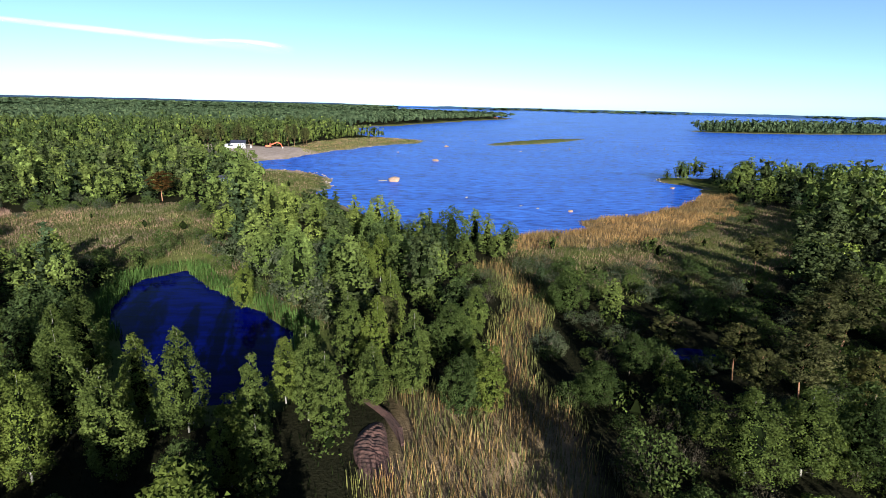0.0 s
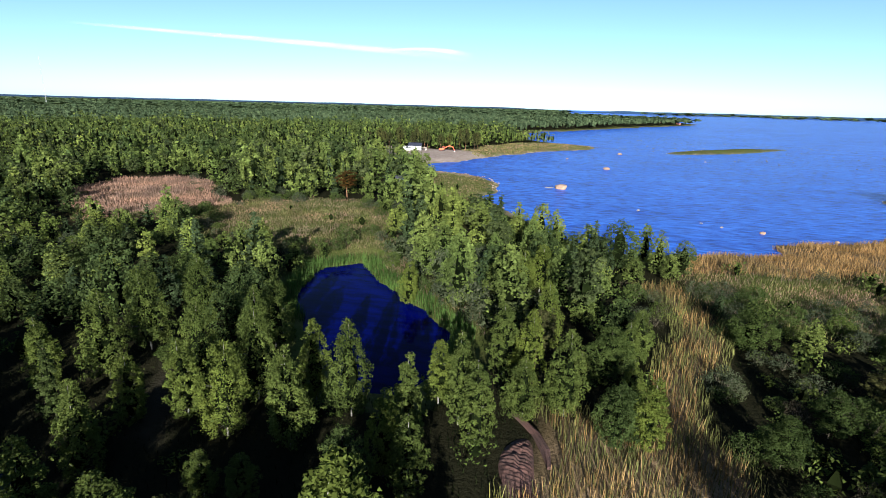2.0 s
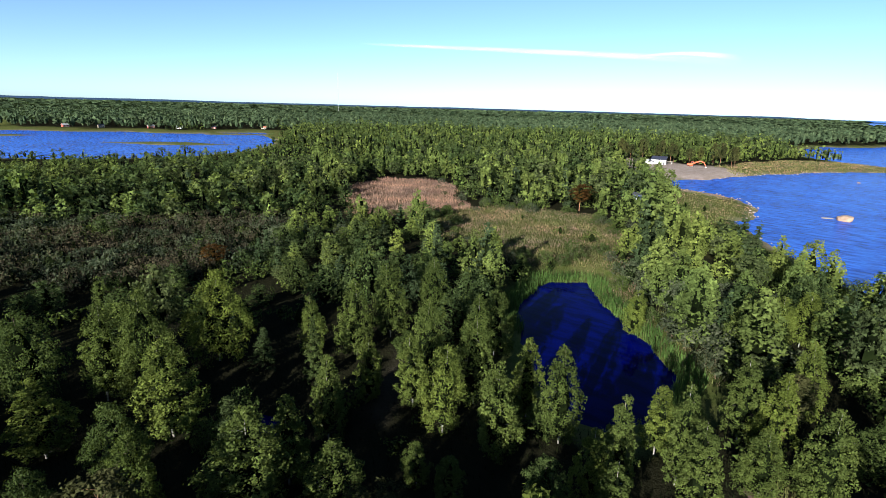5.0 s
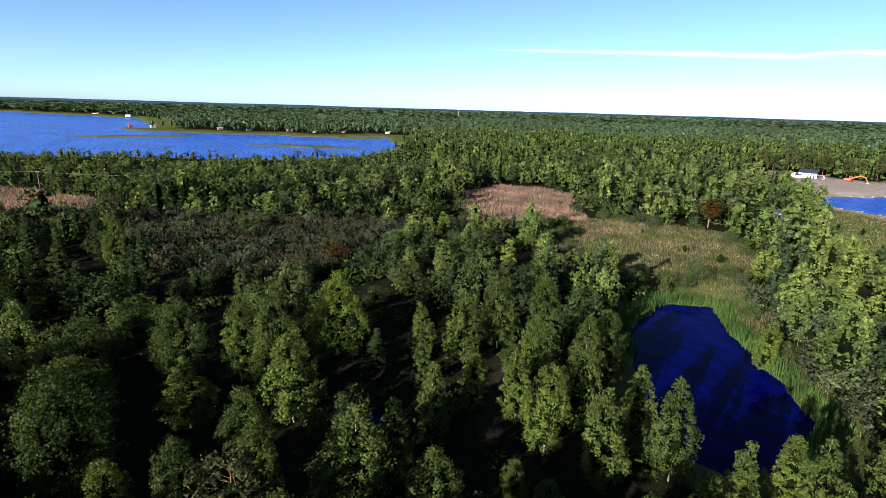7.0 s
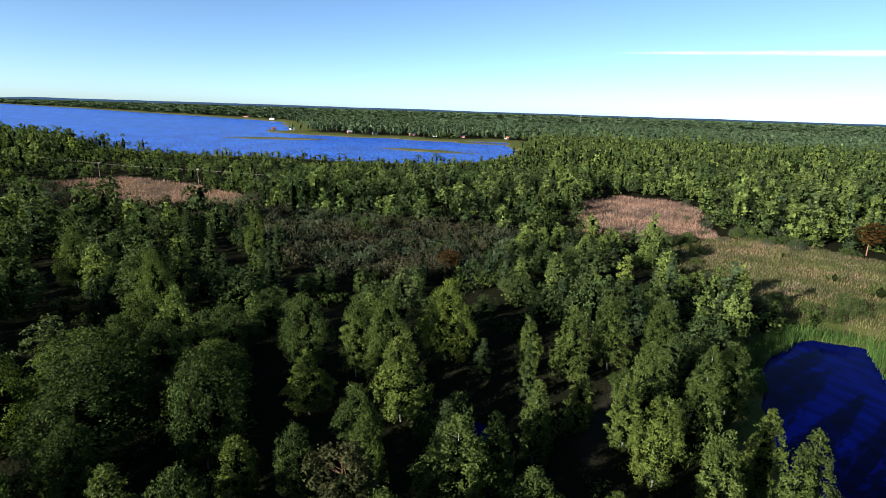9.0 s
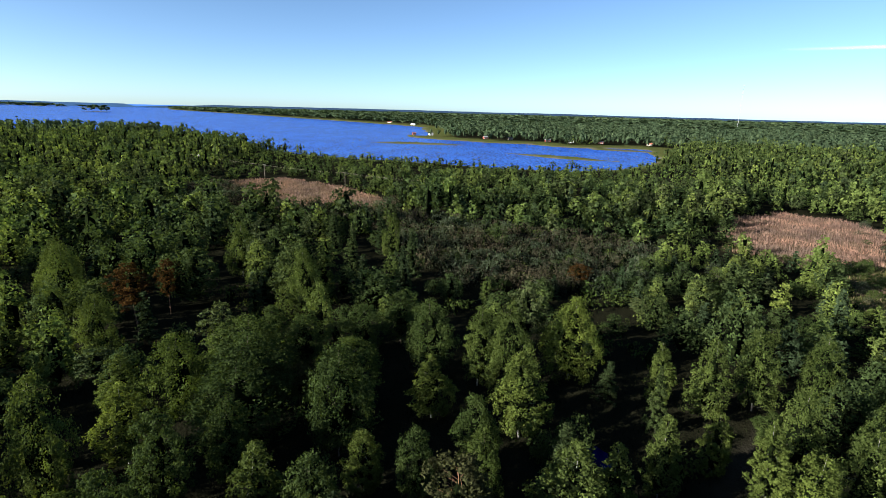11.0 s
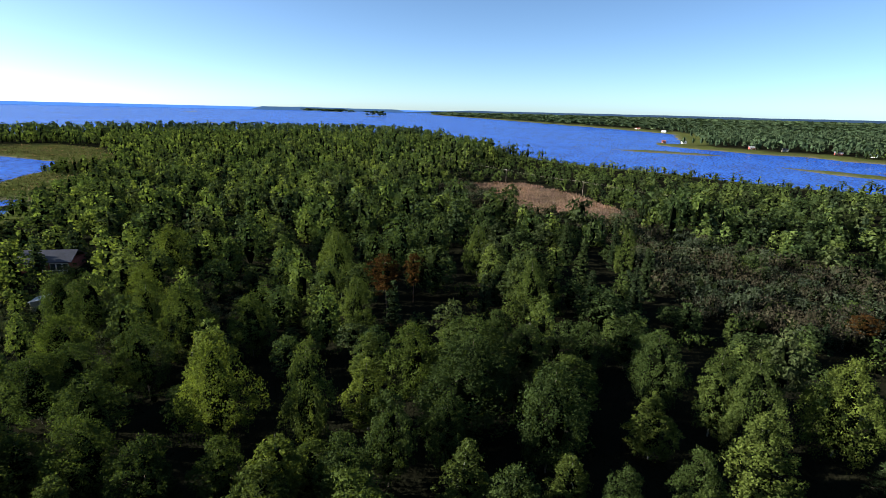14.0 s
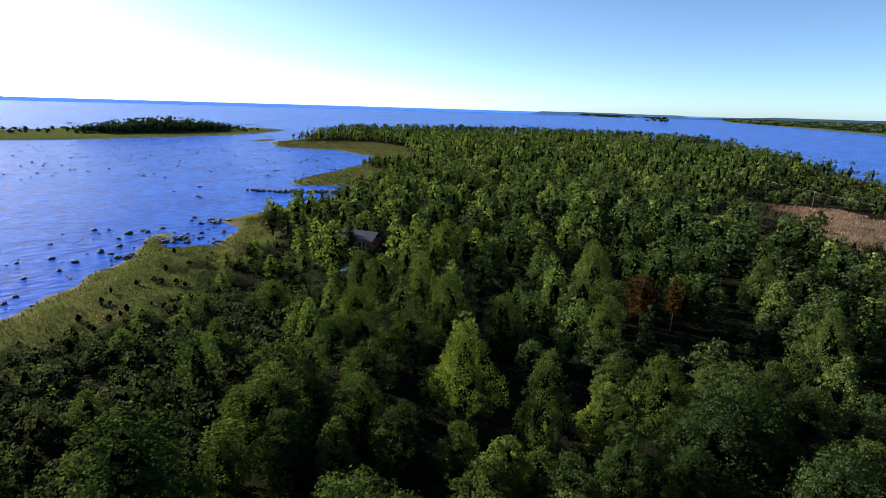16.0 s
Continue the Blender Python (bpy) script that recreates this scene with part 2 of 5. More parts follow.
COAST_WEST = [(-520, 285), (-420, 235), (-362, 178), (-345, 132), (-352, 95), (-372, 62), (-402, 22), (-414, -15), (-448, -62), (-540, -128), (-700, -235), (-785, -320), (-760, -450), (-660, -560), (-560, -620), (-430, -662), (-330, -590), (-240, -515), (-226, -465), (-258, -415), (-250, -340), (-195, -300), (-132, -258),
              (-128, -246), (-146, -228), (-125, -205), (-84, -189), (-66, -186), (-69, -169), (-53, -153), (-42, -160), (-47, -175), (-40, -171), (-28, -150), (-15, -137), (-2, -123), (20, -115), (60, -112), (200, -140), (420, -210)]
LAND = COAST_BAY + COAST_NORTH + COAST_WEST
# islands: centre, half length, half width, turn in degrees, whether wooded
ISLANDS = [((95, 522), 88, 17, 50, 0), ((640, 955), 245, 62, 20, 1), ((-618, 50), 56, 17, 75, 0), ((-456, 166), 58, 11, 47, 0), ((-560, 268), 40, 12, 60, 0), ((-165, -735), 220, 105, 15, 0), ((-255, -560), 22, 7, 40, 0), ((-350, -612), 40, 9, 40, 0), ((-330, -525), 60, 10, 35, 0),
           ((-300, -790), 40, 9, 15, 0), ((-900, -870), 30, 8, 40, 1), ((-2480, -2320), 60, 12, 40, 0), ((-3350, -1600), 130, 40, 60, 1), ((-3900, -2300), 500, 60, 60, 1), ((-2250, -2850), 90, 14, 40, 0), ((-1890, -2250), 140, 16, 108, 0), ((-2040, -1930), 60, 14, 110, 0), ((-2180, -1040), 67, 25, 125, 1), ((-950, -840), 40, 8, 50, 0),
           ((1300, 3900), 500, 50, 0, 1), ((2500, 3300), 420, 45, -30, 1), ((350, 4100), 260, 45, 5, 1), ((3300, 2600), 500, 50, -50, 1), ((1900, 2500), 150, 18, -20, 0), ((900, 4500), 500, 50, 0, 1)]
POND_SHORE = [(-52, 78), (-55, 92), (-49, 98), (-39, 87), (-27, 77), (-20, 70), (-18, 61), (-21, 51), (-29, 51), (-38, 61), (-47, 70)]
POOLS = [((-49, 25.5), 2.0, 1.3), ((36, 66), 3.4, 2.0), ((17, 36), 2.6, 1.8)]
REEDS_BAY = [(21, 132), (44, 151), (72, 170), (96, 192), (106, 208), (110, 196), (98, 168), (70, 140), (45, 122), (20, 116)]
MEADOW_BAY = [(20, 117), (45, 123), (70, 141), (98, 169), (112, 186), (117, 170), (104, 144), (80, 114), (62, 92), (46, 84), (30, 88), (14, 96)]
REED_TRACK = [(8, 98), (13, 101), (17, 89), (17, 78), (15, 70), (11, 59), (11, 52), (14, 49), (15, 45), (14, 30), (-3, 30), (-4, 38), (-2, 43), (-3, 51), (2, 50), (8, 51), (8, 61), (11, 70), (14, 78), (12, 91)]
MEADOW_POND = [(-113, 122), (-112, 146), (-80, 158), (-62, 142), (-50, 116), (-42, 101), (-34, 91), (-22, 78), (-17, 73), (-20, 70), (-38, 86), (-48, 98), (-58, 97), (-92, 100)]
SCRUB_SOUTH = [(30, -50), (28, -88), (-8, -96), (-30, -108), (-44, -98), (-30, -68), (-8, -48)]
THICKET_FAR = [(-262, -76), (-232, -44), (-206, 6), (-170, 4), (-168, -22), (-196, -56), (-236, -84)]
REEDS_WEST = [(-154, 114), (-176, 134), (-186, 158), (-165, 178), (-126, 144), (-113, 134), (-118, 106), (-132, 102)]
REEDS_FAR = [(-266, -74), (-283, -50), (-247, -13), (-205, 6), (-190, 0), (-196, -32), (-220, -52)]
THICKET = [(-184, -8), (-172, 14), (-150, 40), (-138, 66), (-120, 74), (-108, 62), (-100, 40), (-104, 20), (-125, 13), (-156, 8)]
MEADOW_SOUTH = [(25, -112), (-2, -122), (-28, -149), (-41, -170), (-54, -152), (-70, -172), (-84, -187), (-72, -160), (-52, -134), (-33, -110), (-20, -98), (-6, -88), (12, -72), (40, -70)]
MEADOW_HEAD = [(-110, -240), (-150, -225), (-185, -235), (-270, -320), (-330, -410), (-340, -480), (-260, -530), (-225, -465), (-258, -415), (-250, -340), (-195, -300), (-132, -258)]
YARD_NORTH = [(-88, 322), (-82, 345), (-95, 374), (-170, 380), (-178, 345), (-140, 322), (-106, 290), (-92, 308)]
BEACH_NORTH = [(-114, 268), (-104, 286), (-92, 264), (-74, 258), (-62, 250), (-70, 243), (-92, 250)]
JETTY_LAND = [(-80, 243), (-100, 258), (-110, 278), (-95, 264), (-62, 248), (-44, 206), (-47, 193), (-38, 178), (-58, 180), (-74, 205)]
MEADOW_SPIT = [(-84, 345), (-60, 404), (-22, 461), (-16, 490), (-43, 510), (-80, 490), (-100, 430), (-104, 376)]
TRACK_POND = [(-50, 46), (-46, 45), (-40, 37), (-38, 33), (-41, 33), (-46, 39)]
YARD_SOUTH = [(-66, -98), (-72, -108), (-78, -111), (-85, -106), (-80, -98)]


def edge_distance(px, py, loop):
    """Signed distance of points from a closed line: positive inside."""
    best, inside = np.full(px.shape, 1e12), np.zeros(px.shape, bool)
    for (ax, ay), (bx, by) in zip(loop, loop[1:] + loop[:1]):
        ex, ey = bx - ax, by - ay
        u = np.clip(((px - ax) * ex + (py - ay) * ey) / (ex * ex + ey * ey), 0, 1)
        best = np.minimum(best, (px - ax - u * ex) ** 2 + (py - ay - u * ey) ** 2)
        if ay != by:
            inside ^= ((ay > py) != (by > py)) & (px < ex * (py - ay) / (by - ay) + ax)
    return np.where(inside, 1, -1) * np.sqrt(best)


def wave(px, py, size, seed):
    """Smooth uneven field between about -1 and 1."""
    r = np.random.RandomState(seed)
    out = np.zeros(px.shape)
    for k in range(7):
        a, f, p = r.uniform(0, 6.283), (0.6 + 0.25 * k) / size, r.uniform(0, 6.283)
        out += np.sin((px * math.cos(a) + py * math.sin(a)) * 6.283 * f + p + 1.3 * np.sin((px * math.sin(a) - py * math.cos(a)) * 4.1 * f + p)) / (1 + 0.35 * k)
    return out / 3.0


def rough_edge(px, py):
    r = np.hypot(px, py)
    return 2.2 * wave(px, py, 26, 3) + 0.9 * wave(px, py, 7, 4) + np.clip(r / 500, 0, 2.5) * 4 * wave(px, py, 90, 5)


def island_distance(px, py, only_wooded=False):
    best = np.full(px.shape, -1e6)
    for (cx, cy), a, b, turn, wooded in ISLANDS:
        if only_wooded and not wooded:
            continue
        c, s = math.cos(radians(turn)), math.sin(radians(turn))
        u, v = ((px - cx) * c + (py - cy) * s) / a, ((py - cy) * c - (px - cx) * s) / b
        q = np.sqrt(u * u + v * v) + 1e-6
        best = np.maximum(best, (1 - q) * b * np.minimum(1, 1.0 / np.maximum(q, 0.3)))
    return best


def pool_distance(px, py):
    best = np.full(px.shape, -1e6)
    for (cx, cy), a, b in POOLS:
        q = np.sqrt(((px - cx) / a) ** 2 + ((py - cy) / b) ** 2)
        best = np.maximum(best, (1 - q) * b)
    return best


def survey(px, py):
    """All that the plan says of each point: shore distance, height, and how far inside each kind of cover."""
    rough = rough_edge(px, py)
    main, isle = edge_distance(px, py, LAND), island_distance(px, py)
    shore = np.maximum(main + rough, isle + 0.5 * rough)
    pond = np.maximum(edge_distance(px, py, POND_SHORE) + 0.6 * wave(px, py, 9, 8), pool_distance(px, py) + 0.3 * wave(px, py, 4, 9))
    z = np.where(shore > 0, np.minimum(1.3, 0.14 * shore) + 0.5 * (1 - np.exp(-np.maximum(shore, 0) / 60)) * (1 + wave(px, py, 45, 11)), np.maximum(-3, 0.2 * shore))
    z = np.where((pond > -6), np.minimum(z, np.where(pond > 0, -0.25 * pond - 0.05, 0.05 - 0.16 * pond)), z)
    w = 3.0 * wave(px, py, 22, 13) + 1.2 * wave(px, py, 6, 14)
    near = lambda loop: edge_distance(px, py, loop) + w
    reeds = np.maximum.reduce([near(REEDS_BAY), near(REED_TRACK) - 0.6 * w, near(REEDS_WEST), near(REEDS_FAR)])
    grass = np.maximum.reduce([near(MEADOW_BAY), near(MEADOW_POND), near(MEADOW_SOUTH), near(MEADOW_HEAD), near(YARD_SOUTH), near(JETTY_LAND), near(MEADOW_SPIT)])
    bare = np.maximum.reduce([near(YARD_NORTH), near(BEACH_NORTH), near(TRACK_POND) - 0.8 * w])
    return dict(shore=shore, main=main, isle=isle, pond=pond, z=z, reeds=reeds, grass=grass, bare=bare, thicket=np.maximum(near(THICKET), near(THICKET_FAR)))


def soft_step(v, width):
    return np.clip(0.5 + v / width, 0, 1)


def mesh_from(name, verts, faces, material, smooth=False):
    """A mesh out of an array of places and an array of faces that all have as many corners."""
    verts, faces = np.asarray(verts, np.float32), np.asarray(faces, np.int32)
    me = bpy.data.meshes.new(name)
    me.vertices.add(len(verts))
    me.vertices.foreach_set("co", verts.ravel())
    k = faces.shape[1]
    me.loops.add(faces.size)
    me.loops.foreach_set("vertex_index", faces.ravel())
    me.polygons.add(len(faces))
    me.polygons.foreach_set("loop_start", np.arange(0, faces.size, k, dtype=np.int32))
    me.polygons.foreach_set("loop_total", np.full(len(faces), k, np.int32))
    me.polygons.foreach_set("use_smooth", np.full(len(faces), smooth, bool))
    me.update(calc_edges=True)
    me.materials.append(material)
    return me


# ---- ground and water ----
RINGS, SPOKES = 270, 560
ring_r = 0.5 + 7.5 * (4880 / 7.5) ** (np.arange(RINGS) / (RINGS - 1))
spoke_a = np.arange(SPOKES) * 2 * math.pi / SPOKES
ring_r[0] = 0.01
gx, gy = (ring_r[:, None] * np.cos(spoke_a)[None]).ravel(), (ring_r[:, None] * np.sin(spoke_a)[None]).ravel()
plan = survey(gx, gy)
far_lift = soft_step(plan["shore"] - 40, 40) * np.clip((np.hypot(gx, gy) - 650) / 300, 0, 1) * (4.5 + 1.5 * wave(gx, gy, 160, 21)) * (plan["main"] > 30)
i, j = np.meshgrid(np.arange(RINGS - 1), np.arange(SPOKES), indexing="ij")
jn = (j + 1) % SPOKES
quads = np.stack([i * SPOKES + j, (i + 1) * SPOKES + j, (i + 1) * SPOKES + jn, i * SPOKES + jn], -1).reshape(-1, 4)
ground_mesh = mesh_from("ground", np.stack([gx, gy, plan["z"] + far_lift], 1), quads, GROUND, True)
cover = ground_mesh.attributes.new("cover", "FLOAT_VECTOR", "POINT")
fringe = soft_step(np.where(gx < -470, 38, 16) + 5 * wave(gx, gy, 30, 17) - plan["shore"], 8) * (np.hypot(gx, gy) > 90)
low_isle = soft_step(plan["isle"], 4) * (plan["main"] < -20)
cover_z = np.maximum(soft_step(plan["bare"], 2) * np.where(gy < 100, 0.06, 1.0), 0.45 * soft_step(1.2 - plan["shore"] + 1.5 * wave(gx, gy, 18, 23), 2.5))
cover_y = np.maximum.reduce([soft_step(plan["grass"], 5), fringe * 0.9, low_isle])
cover_y = np.maximum(cover_y, soft_step(edge_distance(gx, gy, POND_SHORE) + 5, 4))
cover_x = soft_step(plan["reeds"], 4)
cover_y *= 1 - cover_x * 0.8
cover.data.foreach_set("vector", np.stack([cover_x, cover_y, cover_z], 1).astype(np.float32).ravel())
tagged(new("ground", ground_mesh), "low wooded shore land with reeds, meadow and bare rock", "ground", kind="structure")

bm = bmesh.new()
bmesh.ops.create_circle(bm, cap_ends=True, segments=128, radius=4880)
sea_mesh = bpy.data.meshes.new("water")
bm.to_mesh(sea_mesh)
bm.free()
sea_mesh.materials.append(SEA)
tagged(new("water", sea_mesh), "rippled deep blue sea water round the shores", "sea", kind="structure")


def still_water(cx, cy, a, b, label):
    bm = bmesh.new()
    bmesh.ops.create_circle(bm, cap_ends=True, segments=40, radius=1, matrix=Matrix.Translation((cx, cy, 0.012)) @ Matrix.Diagonal((a, b, 1, 1)))
    me = bpy.data.meshes.new("water_pond")
    bm.to_mesh(me)
    bm.free()
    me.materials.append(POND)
    tagged(new("water_pond", me), label, "pond", kind="structure")


still_water(-37, 74, 27, 32, "still dark blue pond water among reeds")
for (cx, cy), a, b in POOLS:
    still_water(cx, cy, a * 1.5, b * 1.7, "small dark pool of still water under trees")


def backdrop(name, a0, a1, height, height1, material, radius, label, uneven=0.0):
    """A plain strip of distance on the horizon, between two bearings in degrees from north, anticlockwise."""
    n = 160
    a = np.radians(np.linspace(a0, a1, n))
    top = height + (height1 - height) * np.clip(np.degrees(a) / 150, 0, 1) + uneven * wave(a * 1000, a * 0, 120, 31) + 0.4 * uneven * wave(a * 1000, a * 0, 25, 32)
    taper = np.clip(np.minimum(np.arange(n), np.arange(n)[::-1]) / 12, 0, 1) if uneven else 1
    x, y = -np.sin(a) * radius, np.cos(a) * radius
    v = np.concatenate([np.stack([x, y, np.full(n, -2.0)], 1), np.stack([x, y, np.maximum(top * taper, -1)], 1)])
    k = np.arange(n - 1)
    me = mesh_from(name, v, np.stack([k, k + 1, k + 1 + n, k + n], 1), material)
    tagged(new(name, me), label, "horizon", kind="structure")


# backdrop colour that glows by itself, with the haze of distance painted in
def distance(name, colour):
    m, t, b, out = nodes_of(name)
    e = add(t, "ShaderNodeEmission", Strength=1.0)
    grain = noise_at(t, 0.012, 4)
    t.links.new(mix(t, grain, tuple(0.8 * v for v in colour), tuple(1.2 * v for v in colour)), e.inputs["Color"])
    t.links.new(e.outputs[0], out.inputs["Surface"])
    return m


# blue haze over sea and land is these strips' own glowing colour
backdrop("backdrop_sea", -90, 270, 17, 23.5, distance("far_sea_haze", (0.032, 0.085, 0.241)), 4885, "hazy blue far sea on the horizon")
backdrop("backdrop_land", 2, 114, 26, 34, distance("far_land_haze", (0.017, 0.030, 0.053)), 4875, "hazy blue far woods on the horizon", 3)
backdrop("backdrop_coast", -45, 4, 21, 21, distance("far_coast_haze", (0.020, 0.041, 0.082)), 4870, "low hazy far coast on the horizon", 4)
backdrop("backdrop_cape", 112, 128, 20, 29, distance("far_cape_haze", (0.021, 0.043, 0.085)), 4865, "low hazy far cape on the horizon", 3)

# ---- trees ----


def leaves(rng, centres, faces_to, size, loose=0.75):
    """One ragged leaf clump at each centre, facing roughly the way that its tuft does."""
    c = np.asarray(centres)
    n = len(c)
    turn = rng.normal(size=(n, 3))
    turn /= np.linalg.norm(turn, axis=1)[:, None] + 1e-9
    face = faces_to + loose * turn
    face /= np.linalg.norm(face, axis=1)[:, None] + 1e-9
    u = np.cross(face, rng.normal(size=(n, 3)))
    u /= np.linalg.norm(u, axis=1)[:, None] + 1e-9
    v = np.cross(face, u)
    s = size * rng.uniform(0.6, 1.35, (n, 1))
    t = s * rng.uniform(0.7, 1.1, (n, 1))
    skew = rng.uniform(-0.3, 0.3, (n, 1))
    verts = np.stack([c - u * s * 0.62 - v * t * 0.4, c + u * s * 0.62 - v * t * (0.4 + skew), c + u * s * skew + v * t * 0.7], 1).reshape(-1, 3)
    return verts


def tube(points, radii, sides=5):
    """A tapered stem through points."""
    verts, faces = [], []
    for k, (p, r) in enumerate(zip(points, radii)):
        for s in range(sides):
            a = 6.2832 * s / sides
            verts.append((p[0] + r * math.cos(a), p[1] + r * math.sin(a), p[2]))
            if k:
                q, w = (k - 1) * sides, k * sides
                faces.append((q + s, q + (s + 1) % sides, w + (s + 1) % sides, w + s))
    return np.array(verts), np.array(faces)


def joined(pieces):
    verts, faces, n = [], [], 0
    for v, f in pieces:
        verts.append(v)
        faces.append(f + n)
        n += len(v)
    return np.concatenate(verts), np.concatenate(faces)


# crown's width up its height, for each kind of tree
PROFILES = {
    "birch": lambda u: np.clip(1 - u ** 1.6, 0, 1) ** 0.7 * np.clip(0.62 + 1.2 * u, 0, 1) + 0.03,
    "alder": lambda u: np.clip(1 - u ** 1.8, 0, 1) ** 0.6 * np.clip(0.55 + 1.2 * u, 0, 1) + 0.02,
    "pine": lambda u: np.sqrt(np.clip(1 - (2 * u - 1.0) ** 2, 0.02, 1)) * 0.95,
    "spruce": lambda u: (1 - u) ** 0.85 * 0.95 + 0.04,
    "bush": lambda u: np.sqrt(np.clip(1 - (1.25 * u - 0.35) ** 2 * 1.2, 0, 1)),
}
LOW = {"birch": 0.07, "alder": 0.10, "pine": 0.34, "spruce": 0.06, "bush": 0.03}


TUFT_TALL = {"birch": 1.0, "alder": 0.8, "pine": 0.55, "spruce": 0.45, "bush": 0.8}


def crown_points(rng, kind, n, height, radius):
    """Where the leaf clumps sit and face: tufts line an uneven, lobed crown, and each tuft is a shell of leaves, thickest above and outside."""
    low = LOW[kind]
    per = 30 if n > 2500 else 11 if n > 1000 else 10 if n > 300 else 7 if n > 60 else 4
    tufts = max(6, n // per)
    u = rng.uniform(0, 1, 6 * tufts)
    wide = PROFILES[kind](u)
    u = u[rng.uniform(0, 1, len(u)) < 0.15 + 0.85 * wide / wide.max()][:tufts]
    tufts = len(u)
    a = rng.uniform(0, 6.283, tufts)
    lobe = np.ones(tufts)
    for k in (1, 2, 3, 4):
        lobe += rng.uniform(0.06, 0.19) * np.sin(k * a + rng.uniform(0, 6.283) + rng.uniform(-9, 9) * u)
    if kind in ("spruce", "pine"):
        lobe *= 0.86 + 0.22 * np.sin(u * (44 if kind == "spruce" else 26) + 0.6 * np.sin(2 * a))
    s = np.where(rng.uniform(0, 1, tufts) < 0.8, rng.uniform(0.72, 1.02, tufts), rng.uniform(0.15, 0.7, tufts))
    far = PROFILES[kind](u) * radius * lobe * s
    big = np.minimum(0.15 * radius * (300 / tufts) ** 0.5, 0.4 * radius) * rng.uniform(0.6, 1.45, tufts) * (0.85 if kind in ("pine", "spruce") else 1.0)
    droop = {"birch": 0.05, "alder": 0.1, "pine": 0.1, "spruce": -0.3, "bush": 0.1}[kind]
    tx, ty = np.cos(a) * far, np.sin(a) * far
    tz = height * (low + (0.97 - low) * u) + far * droop
    away = np.stack([tx, ty, np.full(tufts, 0.5 * radius)], 1)
    away /= np.linalg.norm(away, axis=1)[:, None] + 1e-9
    which = rng.choice(tufts, n, p=big ** 2 / (big ** 2).sum())
    d = rng.normal(size=(n, 3))
    d /= np.linalg.norm(d, axis=1)[:, None] + 1e-9
    d += 0.7 * away[which]
    d /= np.linalg.norm(d, axis=1)[:, None] + 1e-9
    shell = big[which] * np.clip(rng.normal(0.85, 0.26, n), 0.15, 1.7)
    p = np.stack([tx, ty, tz], 1)[which] + d * shell[:, None] * (1, 1, TUFT_TALL[kind])
    p[:, 2] = np.clip(p[:, 2], 0.1, height * 1.04)
    pick = np.argsort(u)[:: max(1, tufts // 34)]
    return p, d, (u[pick], a[pick], far[pick], droop)


def crown_core(r, kind, height, radius, rings, sides, scale):
    """The dense inside of a crown: an added lumpy body that follows the crown's outline."""
    u = np.linspace(0, 1, rings + 1)
    low = LOW[kind] + 0.04
    wide = np.maximum(PROFILES[kind](u), 0.02) * radius * scale
    wide[0] *= 0.45
    a = np.arange(sides) * 6.2832 / sides
    lump = r.uniform(0.72, 1.2, (rings + 1, sides)) * wide[:, None]
    z = (height * (low + (0.84 - low) * u))[:, None] + np.zeros((1, sides))
    p = np.stack([lump * np.cos(a), lump * np.sin(a), z], -1)
    out = []
    for k in range(rings):
        for m in range(sides):
            q = (m + 1) % sides
            out += [p[k, m], p[k, q], p[k + 1, q], p[k, m], p[k + 1, q], p[k + 1, m]]
    return np.array(out)


def part(name, me, parent, label=""):
    ob = new(name, me)
    ob.parent = parent
    if label:
        ob["label"] = label
    return ob


def build_tree(rng, name, kind, height, radius, n, leaf_size, leaf, bark, label, group):
    """A tree with a tapered, slightly bent stem, limbs and a crown of leaf clumps."""
    thing = new(name)
    tagged(thing, label, "bush" if kind == "bush" else "tree", group)
    bend = rng.normal(size=2) * 0.018 * height
    pts, facing, (u0, a0, reach, rise) = crown_points(rng, kind, n, height, radius)
    base = 0.0075 * height + 0.02
    levels = np.linspace(0, 1, 8)
    stem = [(bend[0] * math.sin(3 * q), bend[1] * math.sin(2.3 * q), height * 0.97 * q - (0.25 if q == 0 else 0)) for q in levels]
    pieces = [tube(stem, [base * (1 - 0.9 * q) for q in levels], 6)] if kind != "bush" else []
    for u, a, r in list(zip(u0, a0, reach))[:: 1 if kind == "pine" else 2]:
        z0 = height * (LOW[kind] + (1 - LOW[kind]) * u * 0.95)
        if kind == "bush":
            z0 = -0.1
            ends = [(0.05 * math.cos(a), 0.05 * math.sin(a), z0), (0.5 * r * math.cos(a), 0.5 * r * math.sin(a), height * 0.45), (0.85 * r * math.cos(a), 0.85 * r * math.sin(a), height * 0.8)]
        else:
            ends = [(0, 0, z0 - 0.1), (0.5 * r * math.cos(a), 0.5 * r * math.sin(a), z0 + 0.4 * r * rise), (0.9 * r * math.cos(a), 0.9 * r * math.sin(a), z0 + 0.85 * r * rise)]
        pieces.append(tube(ends, [base * 0.24, base * 0.15, base * 0.05], 3))
    part("trunk" if kind != "bush" else "stems", mesh_from("trunk", *joined(pieces), bark, True), thing)
    cards = leaves(rng, pts, facing, leaf_size)
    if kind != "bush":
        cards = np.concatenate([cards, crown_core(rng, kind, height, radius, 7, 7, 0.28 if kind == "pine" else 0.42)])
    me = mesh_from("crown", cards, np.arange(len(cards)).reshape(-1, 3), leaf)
    # the core's colour paints the dark gaps between leaf clumps
    me.materials.append(WOOD_SHADE)
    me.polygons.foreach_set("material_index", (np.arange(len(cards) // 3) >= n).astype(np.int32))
    part("crown", me, thing)
    return thing


